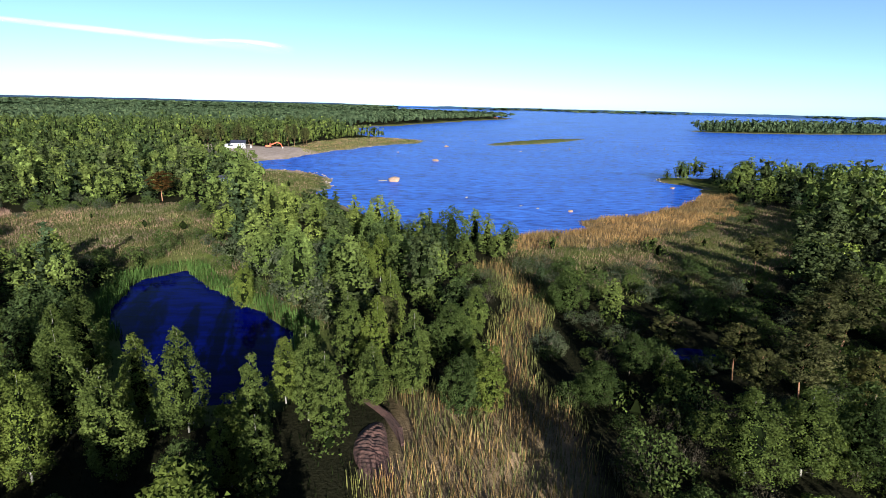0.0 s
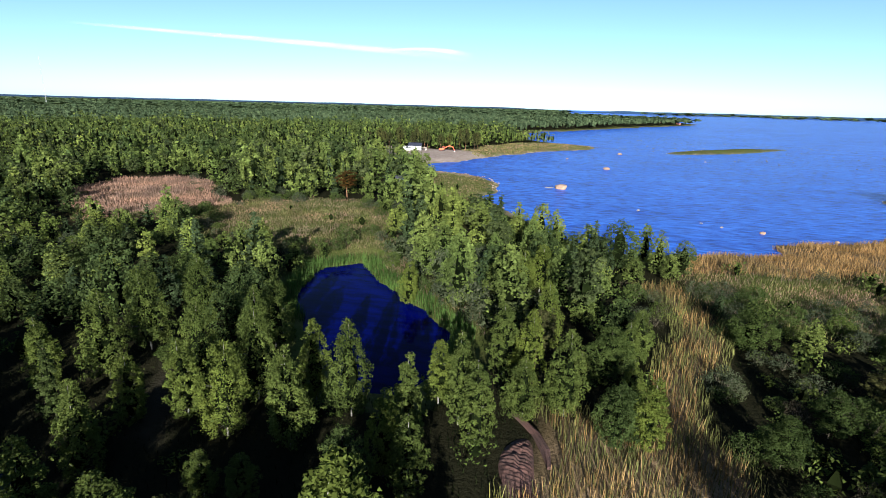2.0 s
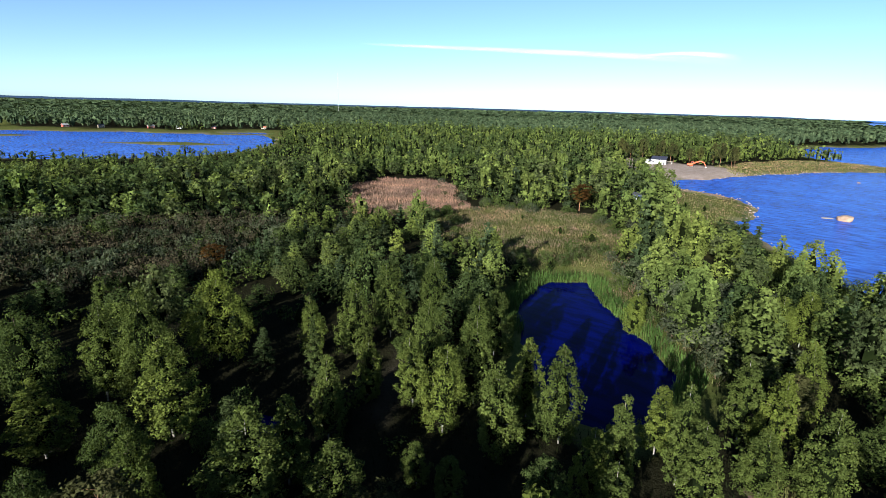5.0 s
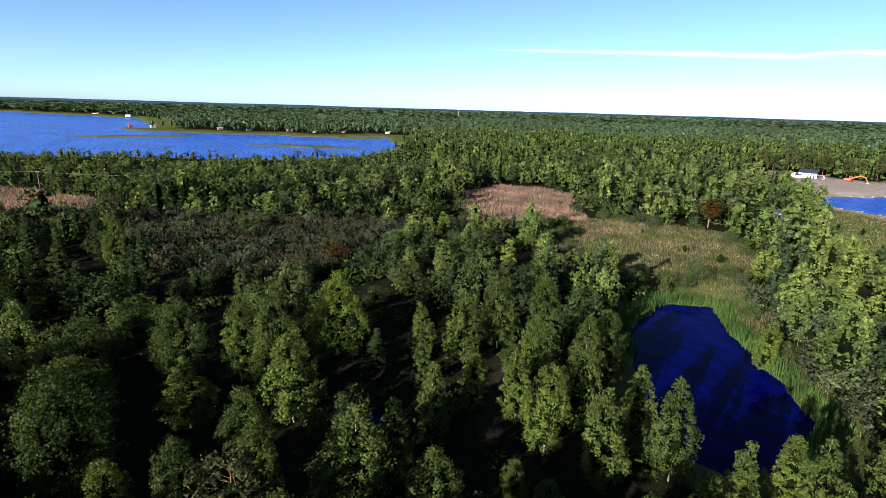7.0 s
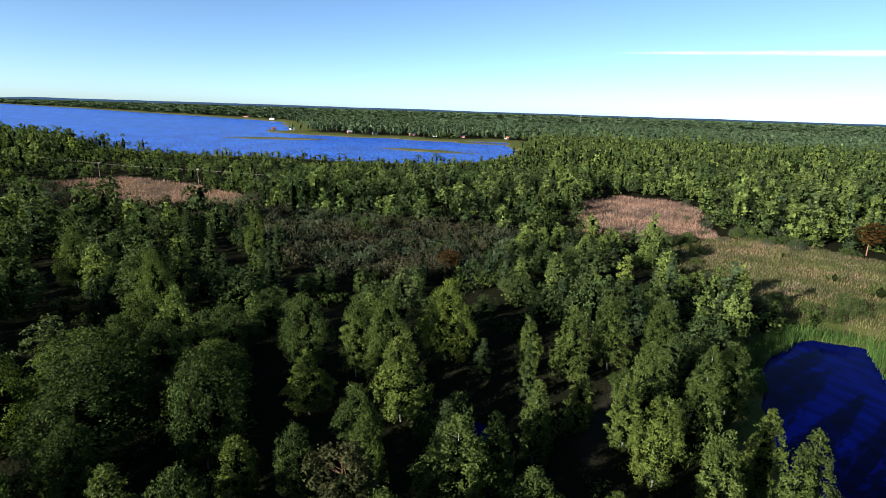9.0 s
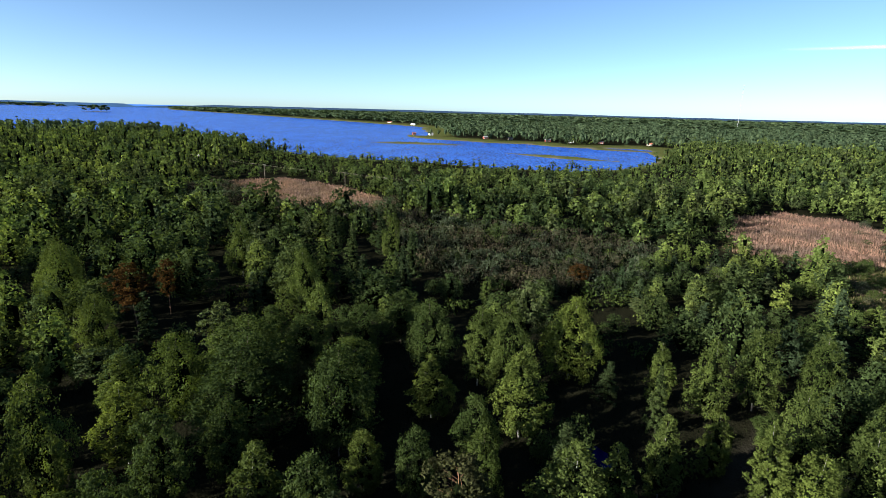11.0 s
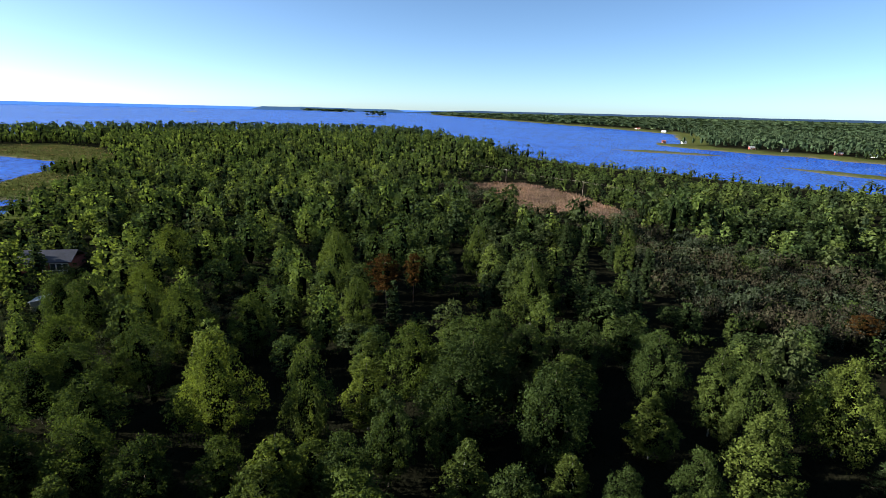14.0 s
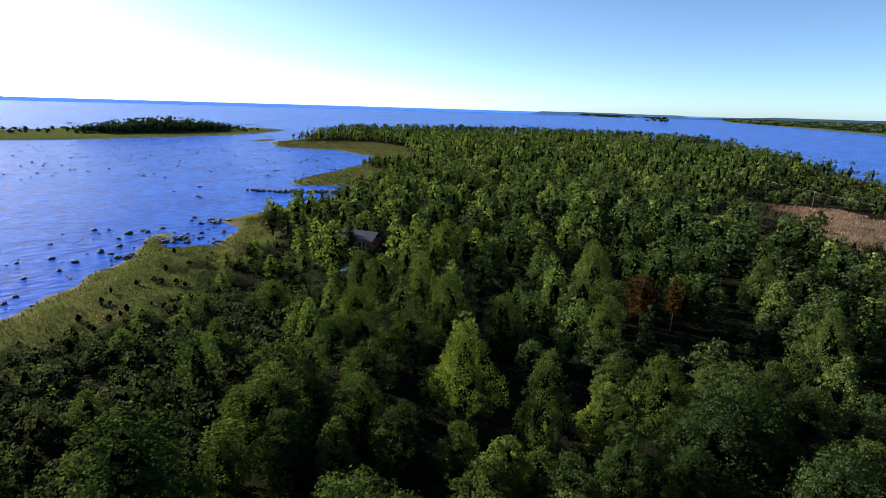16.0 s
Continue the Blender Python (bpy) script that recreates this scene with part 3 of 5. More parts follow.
rng = np.random.RandomState(7)
KINDS, SIZES = {}, {}
for kind, name, leaf, bark, label, group, sizes in (
    ("birch", "birch_tree", LEAF_BIRCH, BARK_BIRCH, "slender sunlit birch with white trunk and yellow-green leaves", "birches by the pond", [(10, 2.0), (10, 2.3), (10, 1.75), (10, 2.6), (10, 2.1), (10, 3.3), (10, 3.8)]),
    ("alder", "alder_tree", LEAF_ALDER, BARK_DARK, "broad leafy alder with dark trunk and deep green crown", "alders in the wood", [(10, 3.3), (10, 2.9), (10, 3.7)]),
    ("pine", "pine_tree", LEAF_PINE, BARK_PINE, "open-crowned pine with orange-brown trunk and olive needles", "pines in the wood", [(10, 2.5), (10, 2.1)]),
    ("spruce", "spruce_tree", LEAF_SPRUCE, BARK_DARK, "pointed dark green spruce among leafy trees", "spruces in the wood", [(10, 2.0), (10, 1.6)]),
    ("rust", "dying_pine", LEAF_RUST, BARK_PINE, "dying pine with rusty brown needles among green trees", "dying pines", [(10, 2.0)]),
    ("bush", "willow_bush", LEAF_WILLOW, BARK_DARK, "low grey-green willow bush on the open shore", "willow bushes", [(3, 1.7), (3, 2.1)]),
    ("shrub", "leafy_shrub", LEAF_ALDER, BARK_DARK, "low green leafy shrub in the underwood", "shrubs in the underwood", [(3, 1.6), (3, 1.9)]),
    ("twig", "bare_shrub", TWIG, BARK_DARK, "nearly leafless grey-brown shrub in a damp thicket", "bare shrubs", [(3, 1.5)]),
):
    shape = {"rust": "pine", "shrub": "bush", "twig": "bush"}.get(kind, kind)
    n = {"birch": 8000, "alder": 9000, "pine": 6500, "spruce": 7000, "rust": 5200}.get(kind, 1500)
    size = {"pine": 0.15, "spruce": 0.14, "rust": 0.14, "twig": 0.08, "bush": 0.13, "shrub": 0.15, "alder": 0.16}.get(kind, 0.14)
    SIZES[kind] = sizes
    KINDS[kind] = [build_tree(rng, name, shape, h, r, int(n * max(1, r / 2.6) ** 1.2) if kind == "birch" else n, size, leaf, bark, label, group) for h, r in sizes]
USED = set()


def stand(kind, x, y, height, zs, radius=0.0, wider=1.0):
    """Stands a tree of that kind and height, and crown radius where it is known, on the ground."""
    k = rng.randint(len(KINDS[kind]))
    if radius:
        k = min(range(len(SIZES[kind])), key=lambda j: abs(math.log(radius / SIZES[kind][j][1])) + rng.uniform(0, 0.12))
    elif kind == "birch":
        k %= 5
    pick = KINDS[kind][k]
    s = height / SIZES[kind][k][0]
    wide = radius / SIZES[kind][k][1] if radius else s ** 0.6 * rng.uniform(0.95, 1.25) * wider
    m = pose(x, y, zs - 0.05, rng.normal() * 1.5, rng.normal() * 1.5, rng.uniform(0, 360))
    if pick.name in USED:
        ob = copy_thing(pick, m)
    else:
        ob = pick
        USED.add(pick.name)
        ob.matrix_basis = m
    ob.scale = (wide, wide, s)
    return ob


# trees that stand out: kind, place, height and the radius of the crown; round the pond and in the open wood,
# round the small pool, on the rise to the west, and southwards
POND_TREES = [("birch", -41, 56, 10, 2.7), ("birch", -29, 46.5, 10, 2.0), ("birch", -23, 43.5, 11, 2.3), ("birch", -34, 43, 11, 2.7), ("birch", -26, 37, 10.5, 2.4), ("birch", -15.5, 41, 10, 1.5), ("birch", -16, 36, 9, 1.5),
              ("birch", -12, 45.5, 10.5, 1.6), ("birch", -9.5, 42.5, 9.5, 1.6), ("birch", -13, 34, 8.5, 1.5), ("alder", -17, 31, 8, 2.0), ("birch", -10, 58, 10, 1.9), ("birch", -7, 56, 10, 1.9), ("birch", -6, 67, 10, 2.2),
              ("birch", -2, 51, 10, 2.2), ("alder", 3, 47, 7, 2.1), ("birch", 6, 48, 8, 1.8), ("birch", -31, 80, 8, 1.8), ("shrub", -57, 106, 4.5, 2.2), ("birch", -40, 51, 10, 2.2)]
EAST_TREES = [("shrub", 20, 39, 5, 3.0), ("birch", 28, 39, 8.5, 3.4), ("birch", 33, 39, 9, 2.6), ("pine", 53, 62, 12, 3.8), ("pine", 40, 50, 9, 3.2), ("pine", 46, 57, 11, 3.0), ("pine", 36, 56, 7.5, 2.4),
              ("pine", 32, 65, 6, 2.3), ("alder", 24, 57, 5.5, 2.0), ("alder", 18, 50, 5.5, 2.1), ("alder", 21, 77, 6.5, 3.2), ("alder", 38, 39, 9, 3.0), ("alder", 19, 30, 7, 2.4), ("birch", -12, 85, 9, 2.6),
              ("birch", -16, 81, 9, 2.4), ("birch", -10, 90, 9, 2.6), ("pine", 64, 100, 8, 3.0), ("pine", 45, 48, 8, 2.4)]
WEST_TREES = [("alder", -50, -4, 13, 4.2), ("birch", -61, 18, 13, 3.6), ("birch", -64, 14, 12, 2.8), ("birch", -64, 27, 12.5, 4.3), ("alder", -68, 8, 11, 3.6), ("alder", -58, -23, 11, 3.8), ("alder", -42, -19, 11, 2.6),
              ("alder", -46, -14, 9.5, 2.4), ("alder", -37, -5, 10, 2.5), ("alder", -42, 4, 8, 2.1), ("alder", -46, 10, 9, 2.3), ("shrub", -49, 22, 5, 2.2), ("shrub", -47, 18, 3.5, 1.2), ("birch", -41, 28, 10, 1.9),
              ("birch", -37, 21, 9, 2.0), ("birch", -53, 41, 11, 2.5), ("birch", -54, 48, 11.5, 2.7), ("birch", -42, 43, 11, 2.5), ("birch", -53, 56, 11, 2.6), ("alder", -41, 10, 8.5, 2.0)]
RISE_TREES = [("spruce", -110, -5, 13, 2.6), ("spruce", -132, 2, 12, 2.4), ("spruce", -112, 8, 12, 2.4), ("spruce", -97, -2, 10, 2.4), ("spruce", -131, -10, 12, 2.6), ("spruce", -96, 6, 12, 2.2), ("birch", -126, 4, 12, 2.5),
              ("birch", -89, -12, 13, 4.0), ("birch", -115, -29, 12, 3.3), ("rust", -84, -38, 12.5, 3.0), ("rust", -92, -36, 10.5, 2.0), ("birch", -97, -56, 13, 3.8), ("birch", -90, -51, 14, 4.2), ("alder", -70, -10, 8.5, 3.6),
              ("alder", -74, -2, 8.5, 3.6), ("alder", -78, 4, 8.5, 3.1), ("birch", -73, -39, 11, 3.5), ("alder", -75, -15, 8, 2.5), ("rust", -102, 43, 6, 2.7), ("rust", -86, 161, 9.5, 3.9)]
SOUTH_TREES = [("birch", -42, -40, 14, 4.3), ("birch", -44, -30, 14, 3.0), ("alder", -35, -20, 11, 2.7), ("birch", -64, -74, 12, 3.8), ("birch", -59, -69, 11, 3.2), ("birch", -58, -59, 12.5, 4.2), ("alder", -59, -80, 11, 3.9),
               ("alder", -62, -51, 10, 3.8), ("alder", -47, -71, 9.5, 4.2), ("alder", -48, -57, 10, 3.7), ("alder", -38, -63, 9, 4.0), ("alder", -36, -52, 9.5, 3.6), ("alder", -28, -51, 7.5, 2.9), ("alder", -30, -38, 9, 2.8),
               ("alder", -33, -32, 8.5, 2.5), ("alder", -20, -44, 9.5, 3.1), ("alder", -15, -47, 7, 2.5), ("alder", -10, -59, 6, 3.1), ("birch", -7, -68, 6, 2.3), ("alder", -20, -55, 7.5, 2.3)]
SHORE_TREES = [("alder", -42, -62, 9, 4.0), ("birch", -88, -92, 12, 4.4), ("alder", -59, -87, 10, 3.6), ("alder", -41, -90, 7, 3.2), ("pine", -64, -138, 10, 4.2), ("birch", -26, -78, 7, 2.2), ("alder", -30, -45, 9.5, 3.6)]
PLACED = POND_TREES + EAST_TREES + WEST_TREES + RISE_TREES + SOUTH_TREES + SHORE_TREES
EDGE_EAST, EDGE_WEST = -46, 184


def bearing(x, y):
    """Degrees anticlockwise from north."""
    return (np.degrees(np.arctan2(-x, y)) + 90) % 360 - 90


def wood_density(px, py, s):
    """How densely trees stand there, 0 to 1."""
    d = soft_step(s["shore"] - 9 - 5 * wave(px, py, 40, 41), 8)
    d = np.where((px < -470) & (py > -60) & (py < 420), soft_step(s["shore"] - 30 - 9 * wave(px, py, 60, 42), 16), d)
    d = np.where((px > 80) & (py > 170), soft_step(s["shore"] - 3, 4), d)
    d *= 1 - soft_step(np.maximum.reduce([s["reeds"], s["grass"], s["bare"] - 1.5]) + 1.5, 3)
    d *= 1 - soft_step(s["pond"] + 4.5, 3)
    d *= 1 - 0.85 * soft_step(s["thicket"], 6)
    low = (s["main"] < 0) & (s["isle"] > 0)
    wooded = island_distance(px, py, True) > 3
    d = np.where(low & ~wooded, 0.0, np.where(low & (s["isle"] > 4), 1.0, d))
    d = d * np.where(np.hypot(px, py) < 330, np.clip(0.9 + 0.75 * wave(px, py, 19, 44), 0.12, 1.0), 1.0)
    d = np.where(edge_distance(px, py, SCRUB_SOUTH) > 0, d * 0.3, d)
    d = np.where((px > -7) & (px < 24) & (py > -8) & (py < 38), d * 0.12, d)
    d = np.where((px > 6) & (py < 28) & (py > -40), d * 0.4, d)
    open_wood = (px > 8) & (px < 52) & (py > 25) & (py < 100)
    d = np.where(open_wood, d * np.clip(0.12 + (px - 14) / 110, 0.08, 1), d)
    return d


def scatter(r0, r1, spacing, seed, around=False):
    """Jittered places in the part of the ring that the plan covers, with what the plan says of them."""
    r = np.random.RandomState(seed)
    k = int(2 * r1 / spacing) + 2
    x, y = np.meshgrid((np.arange(k) - k / 2) * spacing, (np.arange(k) - k / 2) * spacing)
    x, y = (x + r.uniform(-0.46, 0.46, x.shape) * spacing).ravel(), (y + r.uniform(-0.46, 0.46, y.shape) * spacing).ravel()
    d, b = np.hypot(x, y), bearing(x, y)
    keep = (d >= r0) & (d < r1) & (((b > EDGE_EAST - 12) & (b < EDGE_WEST + 10)) | (around & (d < 120)))
    return x[keep], y[keep], r


def crown_cloud(r, kind, n_leaf, size, variants=6, core=(4, 5)):
    out = []
    for k in range(variants):
        rad = {"birch": 2.1, "alder": 2.9, "pine": 2.3, "spruce": 1.9, "bush": 1.9}[kind] * r.uniform(0.85, 1.15)
        h = 3.0 if kind == "bush" else 10.0
        pts, facing, _ = crown_points(r, kind, n_leaf, h, rad)
        out.append(np.concatenate([leaves(r, pts, facing, size), crown_core(r, kind, h, rad, *core, 0.42 if n_leaf > 40 else 0.72)]))
    return out


def plant(name, label, kind, x, y, z, heights, r, n_leaf, size, leaf, widen=1.0, core=(4, 5)):
    """Many far trees of one kind as one mesh."""
    if not len(x):
        return
    clouds = crown_cloud(r, kind, n_leaf, size, core=core)
    own = 3.0 if kind == "bush" else 10.0
    n = len(x)
    which, turn, s = r.randint(0, len(clouds), n), r.uniform(0, 6.283, n), heights / own
    wide = s ** 0.6 * r.uniform(0.85, 1.2, n) * widen
    base = np.stack(clouds)[which]
    c, q = np.cos(turn)[:, None], np.sin(turn)[:, None]
    vx = (base[:, :, 0] * c - base[:, :, 1] * q) * wide[:, None] + x[:, None]
    vy = (base[:, :, 0] * q + base[:, :, 1] * c) * wide[:, None] + y[:, None]
    vz = base[:, :, 2] * s[:, None] + z[:, None]
    v = np.stack([vx, vy, vz], -1).reshape(-1, 3)
    me = mesh_from(name, v, np.arange(len(v)).reshape(-1, 3), leaf)
    # all but the farthest cores take the painted crown shade too
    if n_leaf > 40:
        me.materials.append(WOOD_SHADE)
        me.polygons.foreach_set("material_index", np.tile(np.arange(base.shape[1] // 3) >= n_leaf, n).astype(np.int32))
    tagged(new(name, me), label, "trees", kind="stuff")


NEAR = 68
for kind, x, y, h, wide in PLACED:
    stand(kind, x, y, h, float(survey(np.array([x]), np.array([y]))["z"][0]), wide)
taken = np.array([(x, y, max(3.4, wide + 1.9)) for _, x, y, _, wide in PLACED])


def free(x, y, slack=0.0):
    """Whether a place is clear of the trees that stand out."""
    return np.min(np.hypot(x[:, None] - taken[:, 0], y[:, None] - taken[:, 1]) - taken[:, 2], 1) > slack


def species(x, y, r):
    """Which kind grows where: birches round the pond, mixed wood to the west and south."""
    q = r.uniform(0, 1, len(x)) + 0.22 * wave(x, y, 30, 51)
    birchy = (y > 30) & (x > -130) & (x < 30)
    kinds = np.where(q < np.where(birchy, 0.68, 0.46), 0, np.where(q < 0.80, 1, np.where(q < 0.91, 2, 3)))
    west = (x < -55) & (x > -230) & (y > -60) & (y < 75)
    kinds = np.where(west & (kinds == 0) & (r.uniform(0, 1, len(x)) < 0.5), 1, kinds)
    kinds = np.where(west & (r.uniform(0, 1, len(x)) < 0.14), 3, kinds)
    return np.where((x > 30) & (y > 20) & (y < 130) & (q > 0.3), 2, kinds)


NAMES = ("birch", "alder", "pine", "spruce")
# the nearest wood, tree by tree: slender and close round the pond, broad and gappy to the west and south
for spacing, seed, north in ((5.3, 61, True), (6.2, 62, False)):
    x, y, r = scatter(9, NEAR, spacing, seed)
    x, y = x[(y > 25) == north], y[(y > 25) == north]
    s = survey(x, y)
    keep = (r.uniform(0, 1, len(x)) < wood_density(x, y, s) * (0.84 if north else 0.74)) & free(x, y)
    for x1, y1, z1, k1 in zip(x[keep], y[keep], s["z"][keep], species(x, y, r)[keep]):
        # trees within 28 m stay unseen; western ones are taller to throw shade
        tall = 7.8 if north else 12.0 if x1 < -4 and math.hypot(x1, y1) < 28 else 9.0
        if 10 < x1 < 32 and y1 > 30:
            tall = 4.8
        if y1 < -62:
            tall = 5.0
        stand(NAMES[k1], x1, y1, tall * r.choice([0.55, 0.75, 0.95, 1.1, 1.25, 1.45], p=[0.14, 0.2, 0.24, 0.2, 0.14, 0.08] if north else [0.06, 0.16, 0.28, 0.25, 0.17, 0.08]) * r.uniform(0.93, 1.07), z1, 0.0, 1.0 if north else 1.32)

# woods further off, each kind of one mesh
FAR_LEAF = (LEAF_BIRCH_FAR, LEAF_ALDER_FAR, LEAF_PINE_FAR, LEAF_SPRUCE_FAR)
for r0, r1, spacing, n_leaf, size, core, seed in ((NEAR, 112, 5.3, 1700, 0.27, (4, 4), 71), (112, 150, 5.3, 900, 0.37, (4, 4), 74), (150, 320, 5.5, 240, 0.64, (3, 3), 72), (320, 680, 7.0, 80, 0.9, (2, 3), 73)):
    x, y, r = scatter(9 if seed == 71 else r0, r1, spacing, seed, r1 < 200)
    keep = (np.hypot(x, y) > r0) | (bearing(x, y) < EDGE_EAST - 12) | (bearing(x, y) > EDGE_WEST + 10)
    x, y = x[keep], y[keep]
    s = survey(x, y)
    keep = (r.uniform(0, 1, len(x)) < wood_density(x, y, s) * np.where((r1 < 160) & (x < -40) & (y < 60), 0.60, 0.74 if r1 < 330 else 0.95)) & free(x, y)
    x, y, z = x[keep], y[keep], s["z"][keep]
    kinds = species(x, y, r)
    short = np.where((x < -72) & (x > -150) & (y > -8) & (y < 108), 0.68, 1.0)
    tall = short * np.where((y < -80) & (x > -60) | (x > 12) & (x < 60) & (y > 62) & (y < 110), 5.0, 9.0 + 1.6 * np.clip((np.hypot(x, y) - 250) / 150, 0, 1) + 1.2 * wave(x, y, 60, 53)) * np.clip(0.62 + s["shore"][keep] / 90, 0.62, 1) * (1 + 0.22 * wave(x, y, 24, 45)) * r.choice([0.62, 0.82, 1.0, 1.18, 1.42], len(x), p=[0.2, 0.22, 0.26, 0.2, 0.12]) * r.uniform(0.93, 1.07, len(x))
    tall *= np.where((x < -215) & (x > -430) & (y > -90) & (y < 210), np.clip((x + 460) / 330, 0.5, 0.75), 1.0)
    for k in range(4):
        q = kinds == k
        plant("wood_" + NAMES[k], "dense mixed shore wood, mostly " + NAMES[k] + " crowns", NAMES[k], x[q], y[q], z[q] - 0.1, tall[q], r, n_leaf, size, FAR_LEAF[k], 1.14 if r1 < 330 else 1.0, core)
for r0, r1, spacing, n_leaf, size, wide, seed in ((680, 1300, 12, 8, 2.1, 1.6, 81), (1300, 2600, 25, 8, 3.6, 3.2, 82), (2600, 4800, 54, 8, 6.0, 6.2, 83)):
    x, y, r = scatter(r0, r1, spacing, seed)
    s = survey(x, y)
    keep = r.uniform(0, 1, len(x)) < wood_density(x, y, s) * 0.95
    x, y, z = x[keep], y[keep], s["z"][keep] + 1.0
    lift = np.clip((np.hypot(x, y) - 650) / 300, 0, 1) * 3.0
    plant("far_woods", "endless mixed green forest reaching to the horizon", "birch", x, y, z + lift, r.uniform(8.5, 13.5, len(x)) * np.where(s["main"][keep] < 0, 1.35, 1.0), r, n_leaf, size, LEAF_FAR_HAZE, wide, (2, 4))

# ---- reeds, grass and bushes ----


def blades(name, label, category, x, y, z, r, tall, wide, leaf, lean=0.14):
    """Upright blades, each a narrow bent leaf, as one mesh."""
    n = len(x)
    if not n:
        return
    a, h, w = r.uniform(0, 6.283, n), tall * r.uniform(0.6, 1.2, n), wide * r.uniform(0.6, 1.3, n)
    lx, ly = r.normal(size=n) * lean * h, r.normal(size=n) * lean * h
    c, q = np.cos(a) * w / 2, np.sin(a) * w / 2
    low = np.stack([x - c, y - q, z - 0.05], 1), np.stack([x + c, y + q, z - 0.05], 1)
    top = np.stack([x + lx + 0.35 * c, y + ly + 0.35 * q, z + h], 1), np.stack([x + lx - 0.35 * c, y + ly - 0.35 * q, z + h], 1)
    v = np.stack([low[0], low[1], top[0], top[1]], 1).reshape(-1, 3)
    tagged(new(name, mesh_from(name, v, np.arange(4 * n).reshape(n, 4), leaf)), label, category, kind="stuff")


def fill(loop, per_metre, seed, margin=3.0):
    """Random places in and round a closed line."""
    r = np.random.RandomState(seed)
    p = np.array(loop)
    lo, hi = p.min(0) - margin, p.max(0) + margin
    n = int((hi - lo).prod() * per_metre)
    x, y = r.uniform(lo[0], hi[0], n), r.uniform(lo[1], hi[1], n)
    return x, y, survey(x, y), r


def inside(loop, x, y, slack=0.0):
    return edge_distance(x, y, loop) + slack > 0


x, y, s, r = fill(REED_TRACK, 11, 101)
near_mound = ((x + 5) / 3.4) ** 2 + ((y - 43.5) / 6) ** 2 < 1
q = (s["reeds"] > -0.6) & inside(REED_TRACK, x, y, 2) & (r.uniform(0, 1, len(x)) < 0.42 + 0.5 * wave(x, y, 9, 19)) & ~near_mound
blades("dry_reeds", "tall dry straw-coloured reeds in a clearing", "reeds", x[q], y[q], s["z"][q], r, 1.6, 0.075, LEAF_STRAW, 0.12)
q = (s["reeds"] > -2.5) & inside(REED_TRACK, x, y, 4) & (r.uniform(0, 1, len(x)) < 0.55 - 0.4 * wave(x, y, 9, 19)) & ~near_mound
blades("green_reeds", "fresh green reeds among the dry ones", "reeds", x[q], y[q], s["z"][q], r, 1.3, 0.075, LEAF_GREEN_REED, 0.12)
for loop, per, tall, wide, seed, leaf in ((REEDS_BAY, 8, 1.1, 0.11, 102, LEAF_STRAW), (REEDS_WEST, 7, 1.0, 0.12, 103, LEAF_REED), (REEDS_FAR, 4, 1.0, 0.2, 104, LEAF_REED)):
    x, y, s, r = fill(loop, per, seed)
    q = (s["reeds"] > -1.5) & (s["shore"] > 0) & inside(loop, x, y, 6) & (r.uniform(0, 1, len(x)) < 0.72 + 0.35 * wave(x, y, 14, 20))
    blades("dry_reeds", "pale dry reed bed with pinkish straw stems", "reeds", x[q], y[q], s["z"][q], r, tall, wide, leaf, 0.22)
for loop, per, tall, wide, seed in ((MEADOW_BAY, 8.0, 0.6, 0.10, 105), (MEADOW_POND, 9.0, 0.6, 0.09, 106), (MEADOW_SOUTH, 6.0, 0.45, 0.12, 107), (MEADOW_HEAD, 0.8, 0.6, 0.5, 108), (MEADOW_SPIT, 0.8, 0.7, 0.5, 122), (JETTY_LAND, 1.5, 0.4, 0.3, 123), (YARD_SOUTH, 2, 0.4, 0.2, 109)):
    x, y, s, r = fill(loop, per, seed)
    q = (s["grass"] > -2) & (s["shore"] > 1) & (s["pond"] < -1) & inside(loop, x, y, 6)
    dry = r.uniform(0, 1, len(x)) < (0.45 if y.mean() > 0 else 0.14) + 0.4 * wave(x, y, 17, 24)
    blades("meadow_grass", "rough green meadow grass by the water", "grass", x[q & ~dry], y[q & ~dry], s["z"][q & ~dry], r, tall, wide, LEAF_GREEN_REED, 0.3)
    blades("dry_grass", "patches of dry straw grass in the meadow", "grass", x[q & dry], y[q & dry], s["z"][q & dry], r, tall * 0.85, wide * 0.8, LEAF_REED, 0.3)
x, y, s, r = fill(POND_SHORE, 14, 110, 7)
q = (s["pond"] < 0.3) & (s["pond"] > -3.2 - 0.8 * wave(x, y, 12, 25)) & ((y > 66) | (x > -24) & (y > 58))
blades("pond_reeds", "bright green reed belt round the pond", "reeds", x[q], y[q], np.maximum(s["z"][q], 0), r, 1.5, 0.09, LEAF_FRESH_REED, 0.12)

# willow bushes and small trees on the open ground
x, y, s, r = fill(MEADOW_SOUTH, 0.06, 111, 12)
q = (s["shore"] > 14) & (y > -150)
q &= r.uniform(0, 1, len(x)) < 0.75 * soft_step(s["shore"] - 22 + 8 * wave(x, y, 20, 26), 16)
for x1, y1, z1 in zip(x[q][:180], y[q], s["z"][q]):
    stand("bush", x1, y1, r.uniform(1.3, 3.0), z1)
